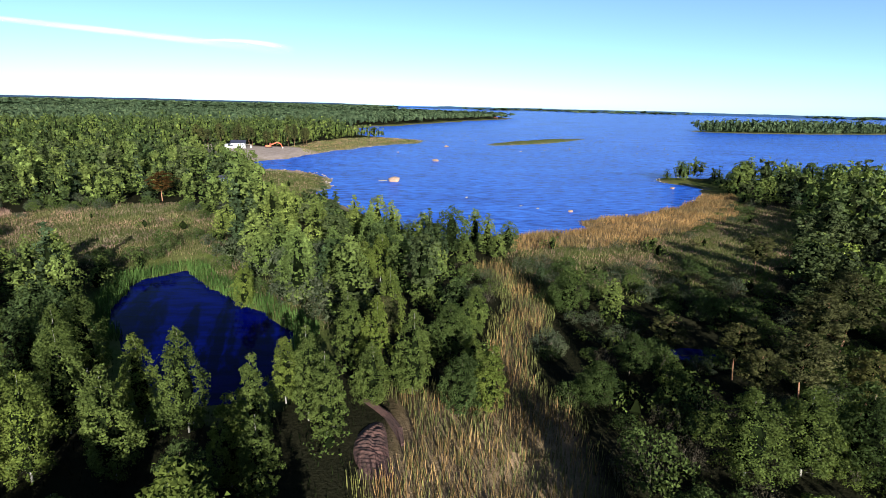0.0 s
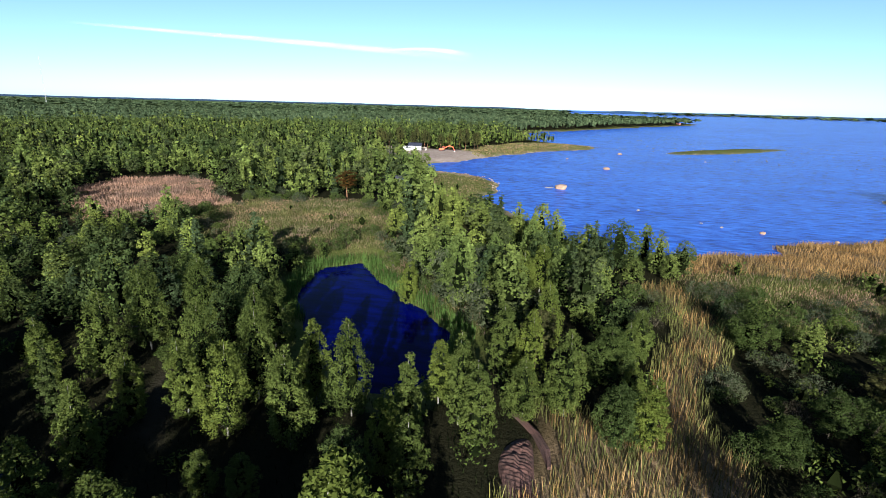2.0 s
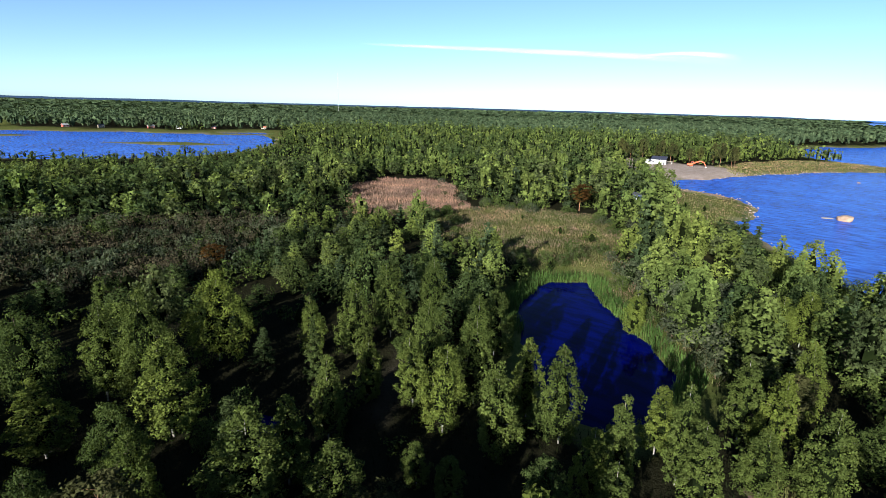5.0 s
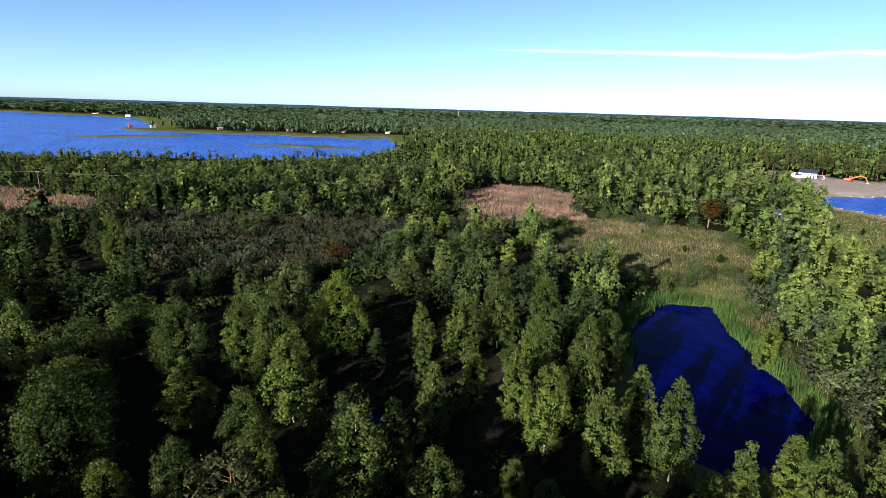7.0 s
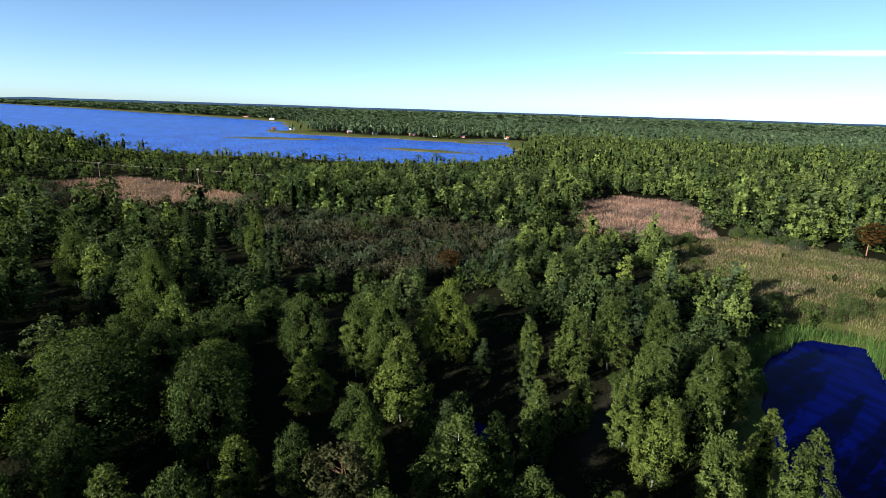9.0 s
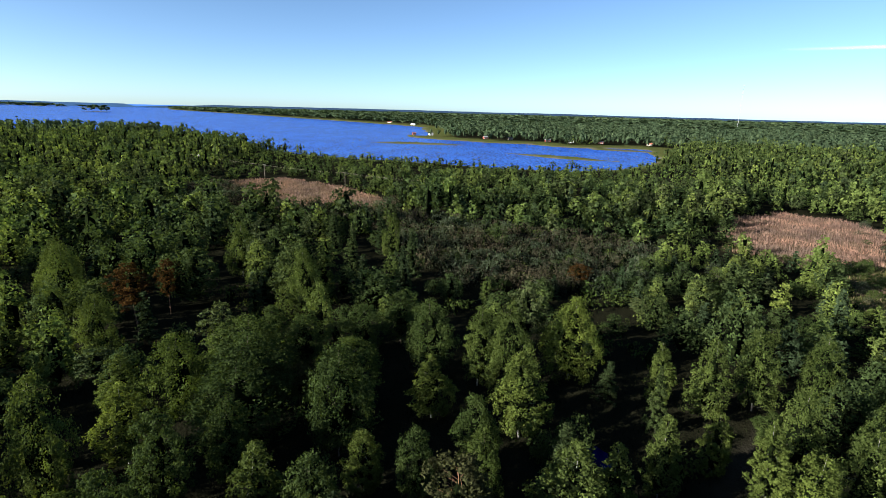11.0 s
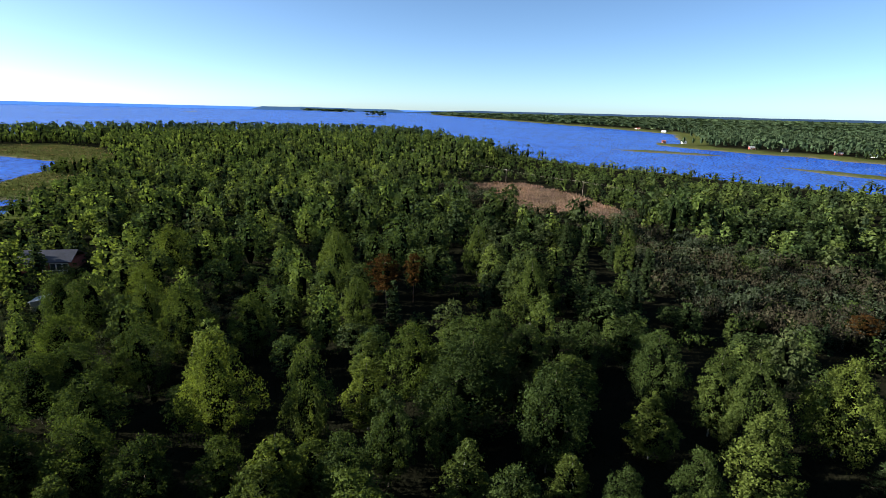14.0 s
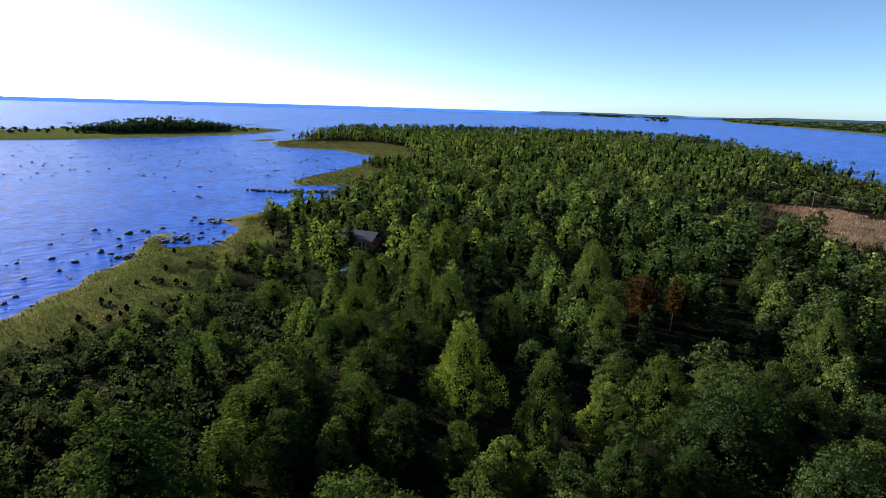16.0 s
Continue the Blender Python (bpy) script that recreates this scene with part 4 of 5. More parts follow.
for loop, per, lo, hi, seed in ((MEADOW_POND, 0.02, 1.2, 3.2, 112), (MEADOW_BAY, 0.012, 1.2, 2.6, 113), (REEDS_WEST, 0.008, 1.2, 3.0, 114)):
    x, y, s, r = fill(loop, per, seed, 6)
    q = (s["pond"] < -4) & (s["shore"] > 8) & (r.uniform(0, 1, len(x)) < soft_step(4 - np.maximum(s["grass"], s["reeds"]), 8))
    for x1, y1, z1 in zip(x[q], y[q], s["z"][q]):
        stand("shrub" if r.uniform() < 0.6 else "bush", x1, y1, r.uniform(lo, hi), z1)
x, y, s, r = fill(SCRUB_SOUTH, 0.16, 124, 2)
q = inside(SCRUB_SOUTH, x, y, 2) & (s["shore"] > 10)
plant("willow_scrub", "dense low scrub of grey-green willow near the shore", "bush", x[q], y[q], s["z"][q], r.uniform(1.3, 3.3, q.sum()), r, 110, 0.36, LEAF_WILLOW, 1.0, (2, 4))
x, y, s, r = fill(MEADOW_SOUTH, 0.10, 126, 4)
q = (s["shore"] > 9) & (r.uniform(0, 1, len(x)) < 0.8 * soft_step(s["shore"] - 20 + 9 * wave(x, y, 15, 29), 14))
plant("shore_scrub", "low grey-green willow scrub scattered over a shore meadow", "bush", x[q], y[q], s["z"][q], r.uniform(0.7, 2.0, q.sum()), r, 120, 0.26, LEAF_WILLOW, 1.0, (2, 4))
x, y = r.normal(-214, 9, 26), r.normal(-280, 7, 26)
plant("shore_clump", "clump of leafy trees alone on a grassy headland", "alder", x, y, survey(x, y)["z"], r.uniform(5, 9, 26), r, 120, 0.9, LEAF_ALDER, 1.0, (3, 4))
# underwood of the open wood by the reed track
x, y, s, r = fill([(6, 24), (52, 24), (62, 100), (14, 100)], 0.055, 115, 2)
q = (s["reeds"] < -2) & (s["pond"] < -1.5)
for x1, y1, z1 in zip(x[q], y[q], s["z"][q]):
    stand(("shrub", "shrub", "twig", "bush")[r.randint(4)], x1, y1, r.uniform(1.2, 3.4), z1)
# damp thicket of half-bare shrubs
x, y, s, r = fill(THICKET + THICKET_FAR, 0.16, 116, 4)
q = (s["thicket"] > -3) & (s["reeds"] < -1) & (r.uniform(0, 1, len(x)) < 0.85)
x, y, z = x[q], y[q], s["z"][q]
half = r.uniform(0, 1, len(x)) < 0.55 + 0.4 * wave(x, y, 25, 27)
plant("thicket_bare", "damp thicket of half-bare grey-brown shrubs", "bush", x[half], y[half], z[half], r.uniform(2, 4.5, half.sum()), r, 230, 0.22, TWIG, 1.0, (2, 4))
plant("thicket_leafy", "damp thicket of grey-green willow shrubs", "bush", x[~half], y[~half], z[~half], r.uniform(2, 4.5, (~half).sum()), r, 230, 0.26, LEAF_WILLOW, 1.0, (2, 4))
# low brush along wood edges and under the trees
x, y, r = scatter(10, 240, 5.2, 117, True)
s = survey(x, y)
d = wood_density(x, y, s)
q = (s["shore"] > 6) & (s["pond"] < -3.5) & (s["bare"] < 0) & (s["reeds"] < 0) & (r.uniform(0, 1, len(x)) < np.where(d > 0.8, 0.32, np.where(d > 0.1, 0.7, 0.03)) * np.where((y < 30) & (y > -50) & (x > -130) & (x < 0), 0.25, 1.0))
plant("underwood", "low leafy underwood along the edges of the wood", "bush", x[q], y[q], s["z"][q], r.uniform(1.2, 3.4, q.sum()), r, 130, 0.32, LEAF_ALDER, 1.0, (2, 4))

# rough grass on the floor of the nearest wood
x, y, r = scatter(20, 78, 0.85, 118)
s = survey(x, y)
q = (s["pond"] < -1) & (s["reeds"] < 0) & (s["bare"] < 0.5)
# blades get the near-black colour that stands for shade under trees
blades("floor_grass", "rough grass on the floor of the wood, coloured near black for the shade there", "grass", x[q], y[q], s["z"][q], r, 0.45, 0.10, WOOD_SHADE, 0.35)
# scrub and trees on the southern skerry
r = np.random.RandomState(119)
a, d = r.uniform(0, 6.283, 420), np.sqrt(r.uniform(0, 1, 420))
x, y = -200 + 92 * d * np.cos(a) - 10 * d * np.sin(a), -722 + 30 * d * np.sin(a) + 22 * d * np.cos(a)
plant("skerry_wood", "wind-shaped leafy wood on a low stony skerry", "alder", x, y, survey(x, y)["z"], r.uniform(9, 18, 420) * (1.1 - 0.55 * d), r, 60, 1.2, LEAF_FAR_HAZE)
x, y = r.uniform(-330, 60, 160), r.uniform(-800, -690, 160)
s = survey(x, y)
q = s["shore"] > 12
plant("skerry_scrub", "low scrub scattered over a stony skerry", "bush", x[q], y[q], s["z"][q], r.uniform(2, 5, q.sum()), r, 30, 0.9, LEAF_SPRUCE)

# close wood on the island across the bay
a, d = r.uniform(0, 6.283, 2000), np.sqrt(r.uniform(0, 1, 2000)) * 0.95
c, q = math.cos(radians(20)), math.sin(radians(20))
x, y = 640 + 245 * d * np.cos(a) * c - 62 * d * np.sin(a) * q, 955 + 245 * d * np.cos(a) * q + 62 * d * np.sin(a) * c
plant("island_wood", "close mixed wood covering a low island", "alder", x, y, survey(x, y)["z"], r.uniform(8, 13, 2000), r, 30, 1.5, LEAF_FAR_HAZE, 1.0, (2, 4))
# willows between the pond's reeds and the birches
x, y, s, r = fill([(-42, 103), (-17, 73), (-8, 80), (-28, 104), (-42, 112)], 0.22, 125, 1)
q = (s["pond"] < -4.5) & inside([(-42, 103), (-17, 73), (-8, 80), (-28, 104), (-42, 112)], x, y, 1.5)
plant("pond_willows", "grey-green willow scrub beside the pond", "bush", x[q], y[q], s["z"][q], r.uniform(1.4, 3.6, q.sum()), r, 160, 0.32, LEAF_WILLOW, 1.0, (2, 4))

# ---- stones ----


def stone_mesh(rng, material, flat=0.7):
    bm = bmesh.new()
    bmesh.ops.create_icosphere(bm, subdivisions=2, radius=0.5)
    o = Vector(rng.uniform(0, 50, 3))
    for v in bm.verts:
        v.co *= 1 + 0.45 * noise.noise(v.co * 1.8 + o) + 0.18 * noise.noise(v.co * 4.5 + o)
        v.co.z *= flat
    me = bpy.data.meshes.new("boulder")
    bm.to_mesh(me)
    bm.free()
    me.materials.append(material)
    return me


STONES = [stone_mesh(rng, m, f) for m, f in ((STONE_WET, 0.7), (STONE_WET, 0.55), (STONE, 0.7), (STONE_WET, 0.8), (STONE_RED, 0.75))]


def boulder(x, y, z, size, k, label, group):
    ob = new("boulder", STONES[k])
    tagged(ob, label, "boulder", group)
    ob.matrix_basis = pose(x, y, z, 0, 0, rng.uniform(0, 360))
    ob.scale = (size * rng.uniform(0.8, 1.3), size * rng.uniform(0.8, 1.2), size * rng.uniform(0.65, 1.0))
    return ob


DARK_ROCK, PALE_ROCK = "dark wet boulder standing in shallow sea water", "brownish granite boulder in the calm bay"
for x, y, size in ((-20, 229, 4.6), (-3, 317, 3.2), (43, 168, 1.5), (28, 176, 0.9), (33, 172, 0.8), (10, 190, 1.1), (101, 226, 1.6), (60, 164, 1.3), (4, 430, 3), (-30, 370, 1.4), (60, 400, 1.6)):
    boulder(x, y, 0.15 * size, size, 4 if size > 1.2 else 2, PALE_ROCK, "boulders in the bay")
slab = boulder(-25, 229, 0.1, 4.5, 2, "long flat pale slab of rock in the bay", "boulders in the bay")
slab.scale = (4.2, 1.8, 0.8)
# boulders thrown along the southern shore
r = np.random.RandomState(121)
x, y = np.concatenate([r.uniform(-62, 14, 620), r.uniform(-220, -60, 700)]), np.concatenate([r.uniform(-195, -118, 620), r.uniform(-350, -215, 700)])
s = survey(x, y)
chance = 1.5 * np.exp(-np.abs(s["shore"] + 3.5) / 4.5) * (0.55 + 0.5 * wave(x, y, 22, 28)) * np.where(y < -215, 0.7, 1.0)
q = (s["shore"] < 3) & (s["shore"] > -34) & (r.uniform(0, 1, len(x)) < np.maximum(chance, 0.012))
for x1, y1, z1 in list(zip(x[q], y[q], s["z"][q]))[:280]:
    size = 0.5 + 1.4 * r.uniform() ** 3
    boulder(x1, y1, max(z1, -0.1) + 0.12 * size, size, (0, 1, 3)[r.randint(3)], DARK_ROCK, "boulders off the southern shore")
# heaps of stones at the two stony points, and single large boulders in the shallows
for cx, cy, wide, count in ((-45, -165, 3.6, 34), (-66, -183, 3.0, 22), (-30, -152, 2.6, 14), (-55, -153, 2.2, 10)):
    for x1, y1 in zip(r.normal(cx, wide, count), r.normal(cy, wide * 0.7, count)):
        size = 0.6 + 1.1 * r.uniform() ** 2
        boulder(x1, y1, 0.25 + 0.1 * size, size, (0, 1, 3)[r.randint(3)], "dark boulder heaped with others on a stony point", "boulders of the stony points")
for x1, y1, size in ((-37, -181, 2.4), (-42, -180, 1.6), (-26, -163, 2.0), (-28, -154, 1.9), (-19, -156, 1.6), (-22, -137, 1.5), (-33, -176, 1.2), (-15, -150, 1.3), (-8, -148, 1.2)):
    boulder(x1, y1, 0.12 * size, size, 0, DARK_ROCK, "boulders off the southern shore")
# far stones round the skerries, too small to tell apart
x, y = r.uniform(-420, 220, 5200), r.uniform(-1000, -330, 5200)
s = survey(x, y)
near_isle = (np.abs(s["shore"] + 2) < 6) & (r.uniform(0, 1, len(x)) < 0.35)
x2, y2 = r.uniform(0, 220, 900), r.uniform(400, 650, 900)
s2 = survey(x2, y2)
near_islet = (np.abs(s2["shore"] + 3) < 7) & (r.uniform(0, 1, len(x2)) < 0.12)
x3, y3 = r.uniform(-900, -420, 3000), r.uniform(-60, 340, 3000)
s3 = survey(x3, y3)
near_west = (np.abs(s3["shore"] + 5) < 8) & (r.uniform(0, 1, len(x3)) < 0.12)
x4, y4 = r.uniform(-2000, -700, 60), r.uniform(-2400, -800, 60)
px, py = np.concatenate([x[near_isle], x2[near_islet], x3[near_west], x4]), np.concatenate([y[near_isle], y2[near_islet], y3[near_west], y4])
bm = bmesh.new()
bmesh.ops.create_icosphere(bm, subdivisions=1, radius=0.5)
ball = np.array([v.co[:] for v in bm.verts]) * (1, 1, 0.7)
tri = np.array([[v.index for v in p.verts] for p in bm.faces])
bm.free()
size = np.where(np.hypot(px, py) > 1000, 2.2, 0.9) * r.uniform(0.6, 1.8, len(px))
v = ball[None] * size[:, None, None] + np.stack([px, py, 0.15 * size], 1)[:, None]
f = (tri[None] + (np.arange(len(px)) * len(ball))[:, None, None]).reshape(-1, 3)
tagged(new("skerry_stones", mesh_from("skerry_stones", v.reshape(-1, 3), f, STONE_WET)), "countless dark stones in the shallows round the skerries", "stones", kind="stuff")

# stones heaped along the northern shores, as one
x, y = r.uniform(-150, 130, 26000), r.uniform(120, 520, 26000)
s = survey(x, y)
q = (np.abs(s["shore"] - 0.3) < 1.6) & (r.uniform(0, 1, len(x)) < np.where((x < -40) & (y < 420), 0.6, 0.15))
size = r.uniform(0.3, 1.0, q.sum())
v = ball[None] * size[:, None, None] * r.uniform(0.7, 1.3, (q.sum(), len(ball), 1)) + np.stack([x[q], y[q], np.maximum(s["z"][q], 0) + 0.1], 1)[:, None]
f = (tri[None] + (np.arange(q.sum()) * len(ball))[:, None, None]).reshape(-1, 3)
tagged(new("shore_stones", mesh_from("shore_stones", v.reshape(-1, 3), f, STONE)), "pale stones heaped along the edge of the bay", "stones", kind="stuff")

breakwater = tagged(new("breakwater"), "low breakwater of heaped dark boulders reaching into the sea", "breakwater")
for k in range(64):
    u = k / 63
    ob = part("stone", STONES[(0, 1, 3)[k % 3]], breakwater)
    size = rng.uniform(1.5, 2.8)
    ob.matrix_basis = pose(-101 - 38 * u + rng.normal() * 1.1, -240 + 29 * u + 3 * math.sin(3 * u) + rng.normal() * 1.1, 0.4, rng.uniform(0, 40), 0, rng.uniform(0, 360))
    ob.scale = (size, size * 0.85, size * 0.8)

# ---- small built things ----


def slab_part(name, parent, material, size, place, turn=(0, 0, 0), bevel=0.0, label="", taper=None):
    """A block with eased edges; taper slopes its top: (rise at the x+ end, rise at the y+ end)."""
    bm = bmesh.new()
    bmesh.ops.create_cube(bm, size=1, matrix=Matrix.Diagonal((*size, 1)))
    if taper:
        for v in bm.verts:
            if v.co.z > 0:
                v.co.z += taper[0] * v.co.x / size[0] + taper[1] * v.co.y / size[1]
    if bevel:
        bmesh.ops.bevel(bm, geom=bm.edges[:], offset=bevel, segments=1, affect="EDGES")
    me = bpy.data.meshes.new(name)
    bm.to_mesh(me)
    bm.free()
    me.materials.append(material)
    ob = part(name, me, parent, label)
    ob.matrix_basis = pose(*place, *turn)
    return ob


def gable_part(name, parent, material, length, width, rise, z, over=0.4, thick=0.15):
    """A gabled roof of two slopes with thickness, ridge along x."""
    l, w = length / 2 + over, width / 2 + over
    top = [(-l, -w, z), (-l, 0, z + rise), (-l, w, z), (l, -w, z), (l, 0, z + rise), (l, w, z)]
    v = top + [(a, b, c - thick) for a, b, c in top]
    f = [(0, 3, 4, 1), (1, 4, 5, 2), (6, 7, 10, 9), (7, 8, 11, 10), (0, 1, 7, 6), (1, 2, 8, 7), (3, 9, 10, 4), (4, 10, 11, 5), (0, 6, 9, 3), (2, 5, 11, 8)]
    me = bpy.data.meshes.new(name)
    me.from_pydata(v, [], f)
    me.materials.append(material)
    return part(name, me, parent)


def window_part(parent, wide, high, place, turn=0):
    w = slab_part("window", parent, WHITE, (wide + 0.2, 0.10, high + 0.2), place, (0, 0, turn))
    slab_part("pane", w, GLASS, (wide, 0.12, high), (0, 0, 0))
    return w


def cabin(x, y, turn, length, width, high, wall, roof, label, group="cabins on the far shore"):
    z = float(survey(np.array([x * 1.0]), np.array([y * 1.0]))["z"][0])
    c = new("cabin")
    tagged(c, label, "cabin", group)
    c.matrix_basis = pose(x, y, max(z, 0.3), 0, 0, turn)
    slab_part("wall", c, wall, (length, width, high), (0, 0, high / 2), bevel=0.04)
    me = bpy.data.meshes.new("gable")
    me.from_pydata([(s1 * length / 2, t1, h1) for s1 in (-0.998, 0.998) for t1, h1 in ((-width / 2, high), (width / 2, high), (0, high + 0.3 * width))], [], [(0, 2, 1), (3, 4, 5), (0, 3, 5, 2), (1, 2, 5, 4), (0, 1, 4, 3)])
    me.materials.append(wall)
    part("gable", me, c)
    gable_part("roof", c, roof, length, width, 0.3 * width + 0.25, high + 0.02)
    for u in (-0.28, 0.28):
        window_part(c, 1.1, 1.0, (u * length, -width / 2 - 0.02, high * 0.55))
    slab_part("door", c, TIMBER, (0.9, 0.10, 2.0), (0, -width / 2 - 0.03, 1.0))
    return c


for x, y, turn, length, wall, roof, label in (
    (-648, 246, 75, 6, WHITE, ROOF_GREY, "small white cabin with grey roof by the water"), (-640, 282, 60, 6, RED_PAINT, ROOF_DARK, "red wooden cabin with dark roof by the water"),
    (-618, 335, 50, 6, TIMBER, ROOF_RED, "weathered timber cabin with red roof by the bay"), (-668, 222, 80, 7, RED_PAINT, ROOF_GREY, "long red boathouse with grey roof by the water"),
    (-715, 150, 100, 7, RED_PAINT, ROOF_GREY, "red wooden cabin with grey roof among trees"), (-690, 178, 90, 6, TIMBER, ROOF_DARK, "small timber cabin with dark roof among trees"),
    (-800, 84, 100, 6, WHITE, ROOF_GREY, "white cabin with grey roof at a low point"), (-822, 60, 100, 5, RED_PAINT, ROOF_RED, "red boathouse at the tip of a low point"),
    (-1420, 40, 60, 12, WHITE, ROOF_RED, "white house with red roof on a far shore"), (-1290, 92, 60, 10, WHITE, ROOF_GREY, "pale house with grey roof on a far shore"),
    (-135, 700, 10, 7, WHITE, ROOF_GREY, "small white cabin at the edge of the wood"), (100, 1385, 30, 10, WHITE, ROOF_RED, "white house with red roof on a wooded cape"), (140, 1420, 30, 9, RED_PAINT, ROOF_DARK, "red house with dark roof on a wooded cape"),
):
    cabin(x, y, turn, length, length * 0.6, 2.8, wall, roof, label)

villa = tagged(new("villa"), "new white house with dark sloping roofs on bare ground", "house")
villa.matrix_basis = pose(-138, 358, 1.2, 0, 0, 12)
villa.scale = (0.8, 0.8, 0.9)
slab_part("wall", villa, WHITE, (11, 7, 4.6), (1.5, 2, 2.3), bevel=0.05, taper=(0, 1.7))
slab_part("wall", villa, WHITE, (7, 6, 2.7), (-5.2, -1.5, 1.35), bevel=0.05, taper=(0, 1.2), label="lower white wing")
slab_part("roof", villa, ROOF_DARK, (12.4, 8.4, 0.25), (1.5, 2, 4.78), (13.6, 0, 0))
slab_part("roof", villa, ROOF_DARK, (4.6, 7, 0.22), (-3.6, -1.5, 2.95), (11.3, 0, 0), label="dark roof of the lower wing")
for u in (2.2, 4.0, 5.8):
    window_part(villa, 1.2, 1.7, (u, -1.53, 1.3))
    window_part(villa, 1.2, 0.8, (u, -1.53, 2.95))
for u in (0.4, 3.2):
    window_part(villa, 1.2, 1.7, (7.03, u, 1.4), 90)
slab_part("deck", villa, TIMBER, (5, 6, 0.25), (9.6, 1, 0.12))
for u, w in ((7.6, -1.8), (11.8, -1.8), (11.8, 3.6)):
    slab_part("post", villa, WHITE, (0.15, 0.15, 2.5), (u, w, 1.4))
slab_part("canopy", villa, TIMBER, (5, 6, 0.16), (9.7, 1, 2.7))

excavator = tagged(new("excavator"), "orange tracked excavator with its boom stretched out", "excavator")
excavator.matrix_basis = pose(-117, 362, 1.2, 0, 0, 8)
for v in (-1.2, 1.2):
    track = slab_part("track", excavator, BLACK, (4.0, 0.6, 0.9), (0, v, 0.45), bevel=0.25)
    for u in (-1.4, -0.7, 0, 0.7, 1.4):
        slab_part("roller", track, STEEL, (0.45, 0.66, 0.45), (u, 0, -0.05), bevel=0.14)
slab_part("body", excavator, ORANGE, (3.4, 2.6, 1.3), (-0.5, 0, 1.75), bevel=0.15)
slab_part("counterweight", excavator, BLACK, (0.8, 2.6, 1.1), (-2.2, 0, 1.6), bevel=0.2)
cab = slab_part("cab", excavator, ORANGE, (1.5, 1.1, 1.6), (0.6, 0.7, 2.9), bevel=0.1)
slab_part("pane", cab, GLASS, (1.2, 1.14, 0.9), (0, 0, 0.2))
slab_part("boom", excavator, ORANGE, (4.6, 0.55, 0.7), (3.0, -0.2, 3.3), (0, -24, 0), bevel=0.1)
slab_part("boom", excavator, ORANGE, (3.0, 0.5, 0.62), (6.3, -0.2, 3.9), (0, 16, 0), bevel=0.1)
slab_part("arm", excavator, ORANGE, (3.0, 0.45, 0.5), (8.2, -0.2, 2.3), (0, 62, 0), bevel=0.08)
slab_part("bucket", excavator, STEEL, (0.9, 1.1, 0.8), (8.9, -0.2, 0.55), (0, 20, 0), bevel=0.15)

cottage = tagged(new("cottage"), "dark-roofed cottage with white porch hidden among trees", "house")
cottage.matrix_basis = pose(-83, -123, 1.2, 0, 0, -62)
slab_part("wall", cottage, RED_PAINT, (11, 7, 2.7), (0, 0, 1.35), bevel=0.05)
gable_part("roof", cottage, ROOF_DARK, 11, 7, 2.0, 2.72)
for u in (-4.4, -3.1, -1.8):
    window_part(cottage, 1.0, 1.5, (u, 3.53, 1.55))
for u in (0.5, 3.2):
    window_part(cottage, 1.2, 1.2, (u, 3.53, 1.6))
slab_part("door", cottage, WHITE, (0.95, 0.12, 2.05), (1.9, 3.54, 1.05))
slab_part("deck", cottage, TIMBER, (6, 3, 0.3), (-3.2, 5.1, 0.35))
for k in range(7):
    slab_part("post", cottage, WHITE, (0.09, 0.09, 1.0), (-6.1 + k, 6.5, 1.0))
slab_part("rail", cottage, WHITE, (6.2, 0.08, 0.10), (-3.1, 6.5, 1.5))
shed = tagged(new("shed"), "small shed with pale sheet roof among bushes", "shed")
shed.matrix_basis = pose(-64, -100, 1.2, 0, 0, 30)
slab_part("wall", shed, TIMBER, (2.8, 2.2, 2.2), (0, 0, 1.1), bevel=0.03)
slab_part("roof", shed, ROOF_GREY, (3.3, 2.7, 0.12), (0, 0, 2.45), (12, 0, 0))
slab_part("door", shed, TIMBER, (0.8, 0.08, 1.8), (0, 1.13, 0.95))
board = tagged(new("sign_board"), "red and white board on two posts by the yard", "sign")
board.matrix_basis = pose(-80, -103, 1.2, 0, 0, 40)
for u in (-0.6, 0.6):
    slab_part("post", board, TIMBER, (0.1, 0.1, 2.4), (u, 0, 1.2))
slab_part("panel", board, WHITE, (1.5, 0.08, 0.8), (0, 0.08, 2.2))
slab_part("panel", board, RED_PAINT, (1.5, 0.08, 0.9), (0, 0.08, 1.3), label="red lower panel")
hut = tagged(new("garden_hut"), "small dark blue hut between birches near the bay", "hut")
hut.matrix_basis = pose(-84, 203, 1.3, 0, 0, 20)
BLUE = surface("blue_boards", (0.015, 0.03, 0.12), (0.04, 0.07, 0.22), 2.0, 0.7)
slab_part("wall", hut, BLUE, (3.2, 2.6, 2.3), (0, 0, 1.15), bevel=0.03)
gable_part("roof", hut, ROOF_DARK, 3.2, 2.6, 0.9, 2.32, 0.25)
slab_part("door", hut, WHITE, (0.8, 0.08, 1.9), (0.3, -1.33, 0.98))

# tall pines left standing behind the bare yard
for k in range(15):
    x, y = -182 + 6.4 * k + rng.normal() * 1.5, 379 + 5 * math.sin(k * 1.3) + rng.normal() * 1.5
    stand("pine", x, y, rng.uniform(11, 16), float(survey(np.array([x]), np.array([y]))["z"][0]))

# power line across the wood
POLES = [(-160, 122), (-191, 76), (-222, 30), (-253, -14), (-284, -57), (-335, -105), (-386, -152)]


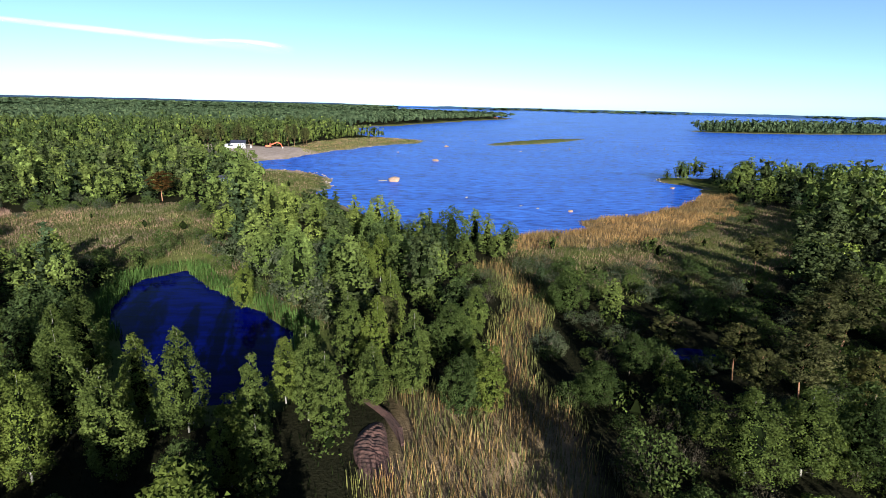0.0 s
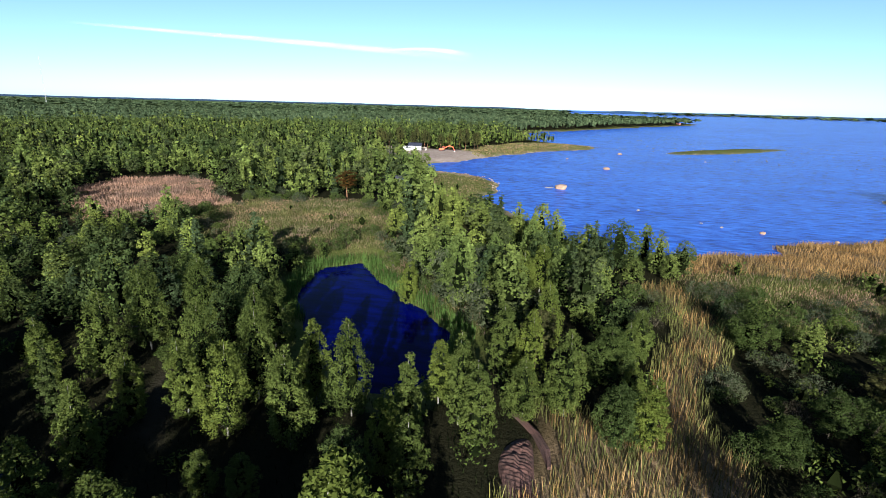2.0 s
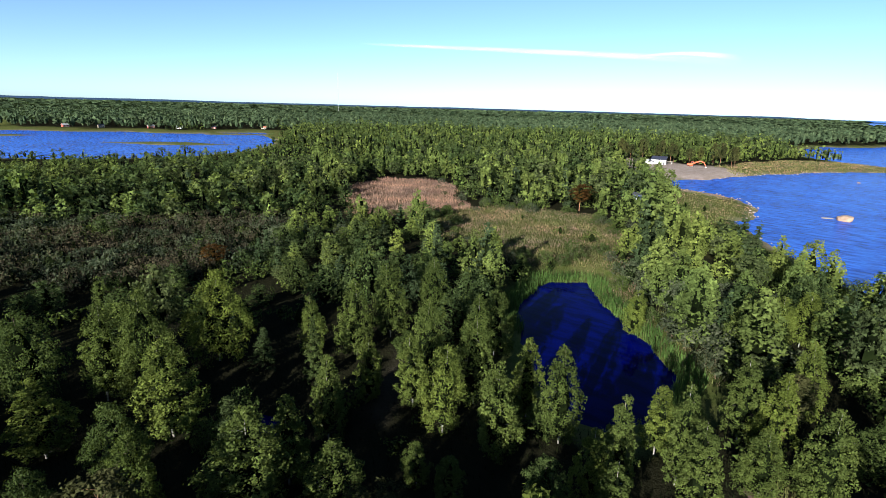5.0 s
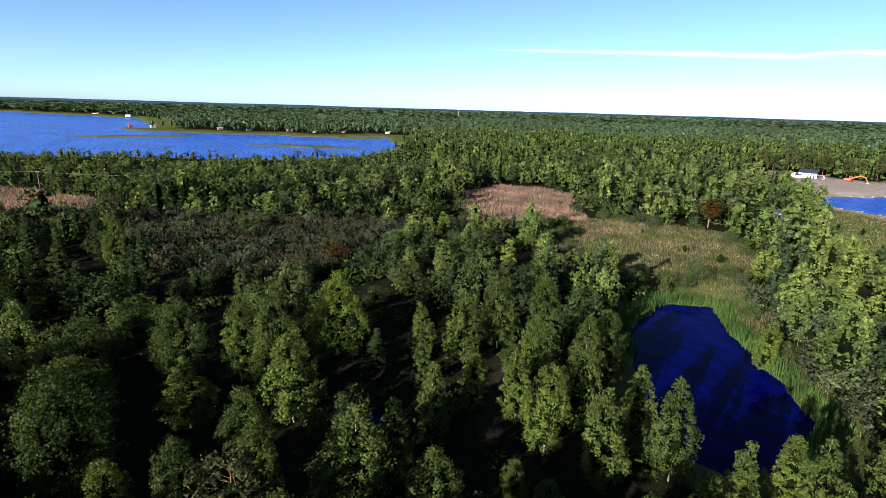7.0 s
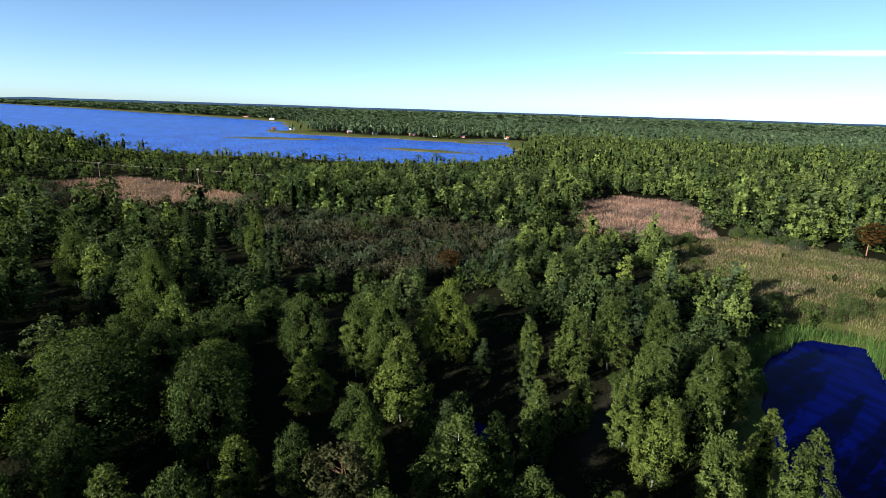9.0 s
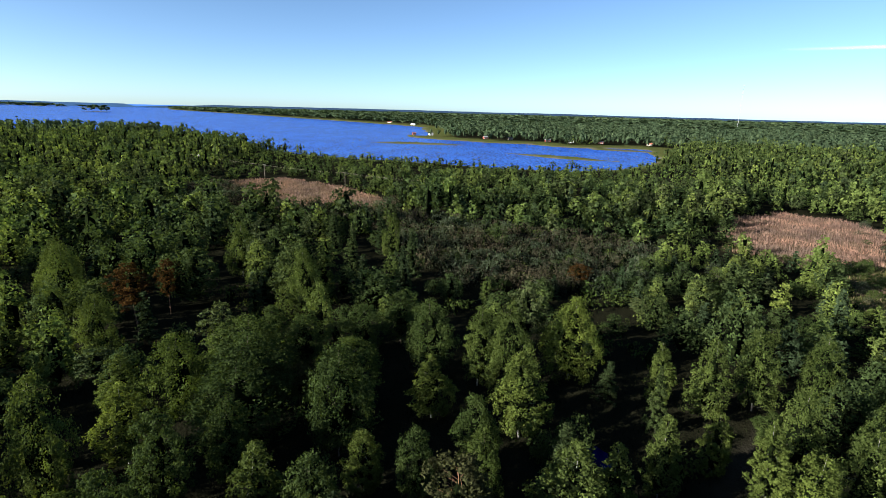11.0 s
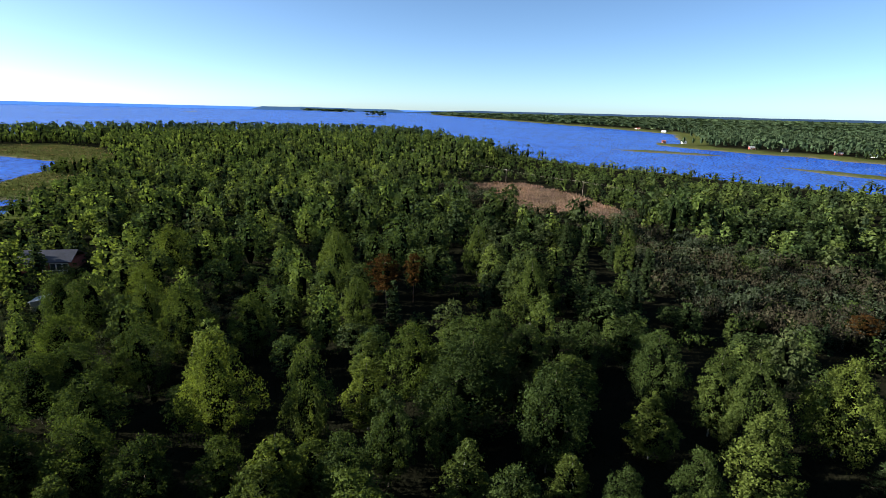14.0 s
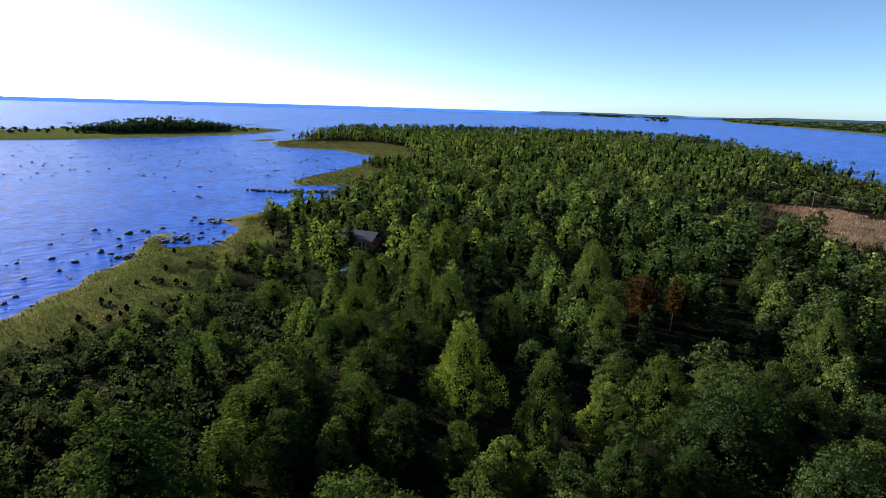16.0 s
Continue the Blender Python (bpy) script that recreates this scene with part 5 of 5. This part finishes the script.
def utility_pole(x, y):
    p = tagged(new("utility_pole"), "grey wooden utility pole carrying a thin line", "pole", "poles of the power line")
    p.matrix_basis = pose(x, y, 1.2, 0, 0, 55)
    part("mast", mesh_from("mast", *tube([(0, 0, -0.3), (0, 0, 3.5), (0, 0, 7.4)], [0.16, 0.14, 0.11], 8), BARK_DARK, True), p)
    slab_part("crossarm", p, BARK_DARK, (1.5, 0.12, 0.12), (0, 0, 7.0))
    for u in (-0.65, 0, 0.65):
        slab_part("insulator", p, WHITE, (0.10, 0.10, 0.25), (u, 0, 7.18 if u else 7.5), bevel=0.02)


for x, y in POLES[2:]:
    utility_pole(x, y)
for (ax, ay), (bx, by) in zip(POLES[2:], POLES[3:]):
    curve = bpy.data.curves.new("power_line", "CURVE")
    curve.dimensions, curve.bevel_depth, curve.bevel_resolution = "3D", 0.013, 1
    for side in (-0.65, 0.65):
        sp = curve.splines.new("POLY")
        sp.points.add(12)
        for k in range(13):
            u = k / 12
            sp.points[k].co = (ax + (bx - ax) * u + side * 0.57, ay + (by - ay) * u - side * 0.82, 8.45 - 2.4 * u * (1 - u), 1)
    curve.materials.append(TIMBER)
    tagged(new("power_line", curve), "thin sagging power line between wooden poles", "wire", "power lines")

radio_mast = tagged(new("radio_mast"), "tall slender lattice radio mast far off in the forest", "mast")
radio_mast.matrix_basis = pose(-1398, 1013, 4)
for k in range(3):
    a = 2.094 * k
    part("leg", mesh_from("leg", *tube([(1.0 * math.cos(a), 1.0 * math.sin(a), 0), (0.8 * math.cos(a), 0.8 * math.sin(a), 122)], [0.22, 0.18], 5), STEEL), radio_mast)
for k in range(30):
    slab_part("brace", radio_mast, STEEL, (2.0, 0.12, 0.12), (0, 0, 2 + 4 * k), (0, 35 if k % 2 else -35, 120 * (k % 3)))

# ridged mound of earth in the clearing and the low bank beside it
bm = bmesh.new()
bmesh.ops.create_grid(bm, x_segments=40, y_segments=150, size=1)
for v in bm.verts:
    x, y = v.co.x, v.co.y
    d = math.sqrt(x * x + y * y)
    h = max(0, 1 - d ** 2.2) ** 0.8
    v.co = (x * 1.65 + 0.7 * y * y, y * 4.2, 0.55 * h - 0.12 + (0.035 * math.sin(y * 55 + 9 * x + 3 * noise.noise((x * 2, y * 2, 0))) + 0.25 * noise.noise((x * 3, y * 5, 7))) * h)
heap_mesh = bpy.data.meshes.new("earth_mound")
bm.to_mesh(heap_mesh)
bm.free()
heap_mesh.materials.append(MOUND)
heap = tagged(new("earth_mound", heap_mesh), "low ridged mound of reddish brown earth", "mound")
heap.matrix_basis = pose(-5.3, 41.4, float(survey(np.array([-5.3]), np.array([41.4]))["z"][0]) + 0.05, 0, 0, 8)
bank = [(-7.2, 49.4), (-5.8, 48.2), (-4.2, 46.2), (-2.9, 43.8), (-2.3, 41.8)]
bank_points = [(x, y, float(survey(np.array([x]), np.array([y]))["z"][0]) + 0.2 + 0.1 * math.sin(7 * k)) for k, (x, y) in enumerate(bank)]
bm = bmesh.new()
loops = []
for k, (x, y, z) in enumerate(bank_points):
    w = 0.42 * (0.5 if k in (0, 4) else 1)
    loops.append([bm.verts.new((x + w * math.cos(a) * 0.85, y + w * math.cos(a) * 0.5, z + w * math.sin(a) - 0.1)) for a in np.linspace(0, 6.283, 9)[:-1]])
for p, q in zip(loops, loops[1:]):
    for k in range(8):
        bm.faces.new((p[k], p[(k + 1) % 8], q[(k + 1) % 8], q[k]))
bm.faces.new(loops[0]), bm.faces.new(loops[-1])
bmesh.ops.recalc_face_normals(bm, faces=bm.faces[:])
bmesh.ops.subdivide_edges(bm, edges=bm.edges[:], cuts=2)
for v in bm.verts:
    v.co += Vector(noise.noise_vector(v.co * 2.2)) * 0.12
bank_mesh = bpy.data.meshes.new("earth_bank")
bm.to_mesh(bank_mesh)
bm.free()
bank_mesh.materials.append(MOUND)
tagged(new("earth_bank", bank_mesh), "narrow curved bank of reddish brown earth", "bank")
boulder(-5.2, 51.6, 1.35, 1.1, 2, "pale grey boulder beside a reed clearing", "boulders in the wood")
boulder(-7.4, 52.6, 1.3, 0.6, 2, "pale grey boulder beside a reed clearing", "boulders in the wood")

# high thin streak of cloud
CLOUD, _t, _b, _out = nodes_of("cirrus")
_b.inputs["Base Color"].default_value = (0.9, 0.9, 0.9, 1)
_b.inputs["Roughness"].default_value = 1.0
_a = _t.nodes.new("ShaderNodeAttribute")
_a.attribute_name = "thickness"
_c = _t.nodes.new("ShaderNodeTexCoord")
_m = add(_t, "ShaderNodeMapping", Scale=(0.0022, 0.0022, 0.02))
_t.links.new(_c.outputs["Object"], _m.inputs["Vector"])
_n = add(_t, "ShaderNodeTexNoise", Scale=1.0, Detail=5.0)
_t.links.new(_m.outputs[0], _n.inputs["Vector"])
_k = _t.nodes.new("ShaderNodeMath")
_k.operation, _k.use_clamp = "MULTIPLY", True
_t.links.new(_a.outputs["Fac"], _k.inputs[0])
_t.links.new(ramp(_t, _n.outputs["Fac"], (0.3, (0.25, 0.25, 0.25)), (0.7, (1, 1, 1))), _k.inputs[1])
_t.links.new(_k.outputs[0], _b.inputs["Alpha"])


def cirrus(a0, a1, e0, e1, w0, w1, strength, label):
    """A streak between two bearings, its height and width given in degrees at both ends."""
    n, m = 60, 9
    v, th = [], []
    for k in range(n):
        u = k / (n - 1)
        a, e, w = radians(a0 + (a1 - a0) * u), e0 + (e1 - e0) * u + 0.35 * math.sin(math.pi * u), w0 + (w1 - w0) * u
        for j in range(m):
            q = j / (m - 1) * 2 - 1
            v.append((-4600 * math.sin(a), 4600 * math.cos(a), 36 + 4600 * math.tan(radians(e + q * w * 1.2))))
            th.append(strength * (1 - q * q) ** 1.3 * min(1, 5 * u, 3 * (1 - u)))
    f = [(k * m + j, (k + 1) * m + j, (k + 1) * m + j + 1, k * m + j + 1) for k in range(n - 1) for j in range(m - 1)]
    me = mesh_from("cloud", v, f, CLOUD, True)
    me.attributes.new("thickness", "FLOAT", "POINT").data.foreach_set("value", np.array(th, np.float32))
    tagged(new("backdrop_cloud", me), label, "cloud", kind="structure")


cirrus(52, 15, 5.9, 4.6, 0.10, 0.36, 0.17, "thin white cirrus streak high over the sea")
cirrus(24, 15, 5.2, 4.9, 0.08, 0.28, 0.15, "faint white cirrus wisp beside a longer streak")
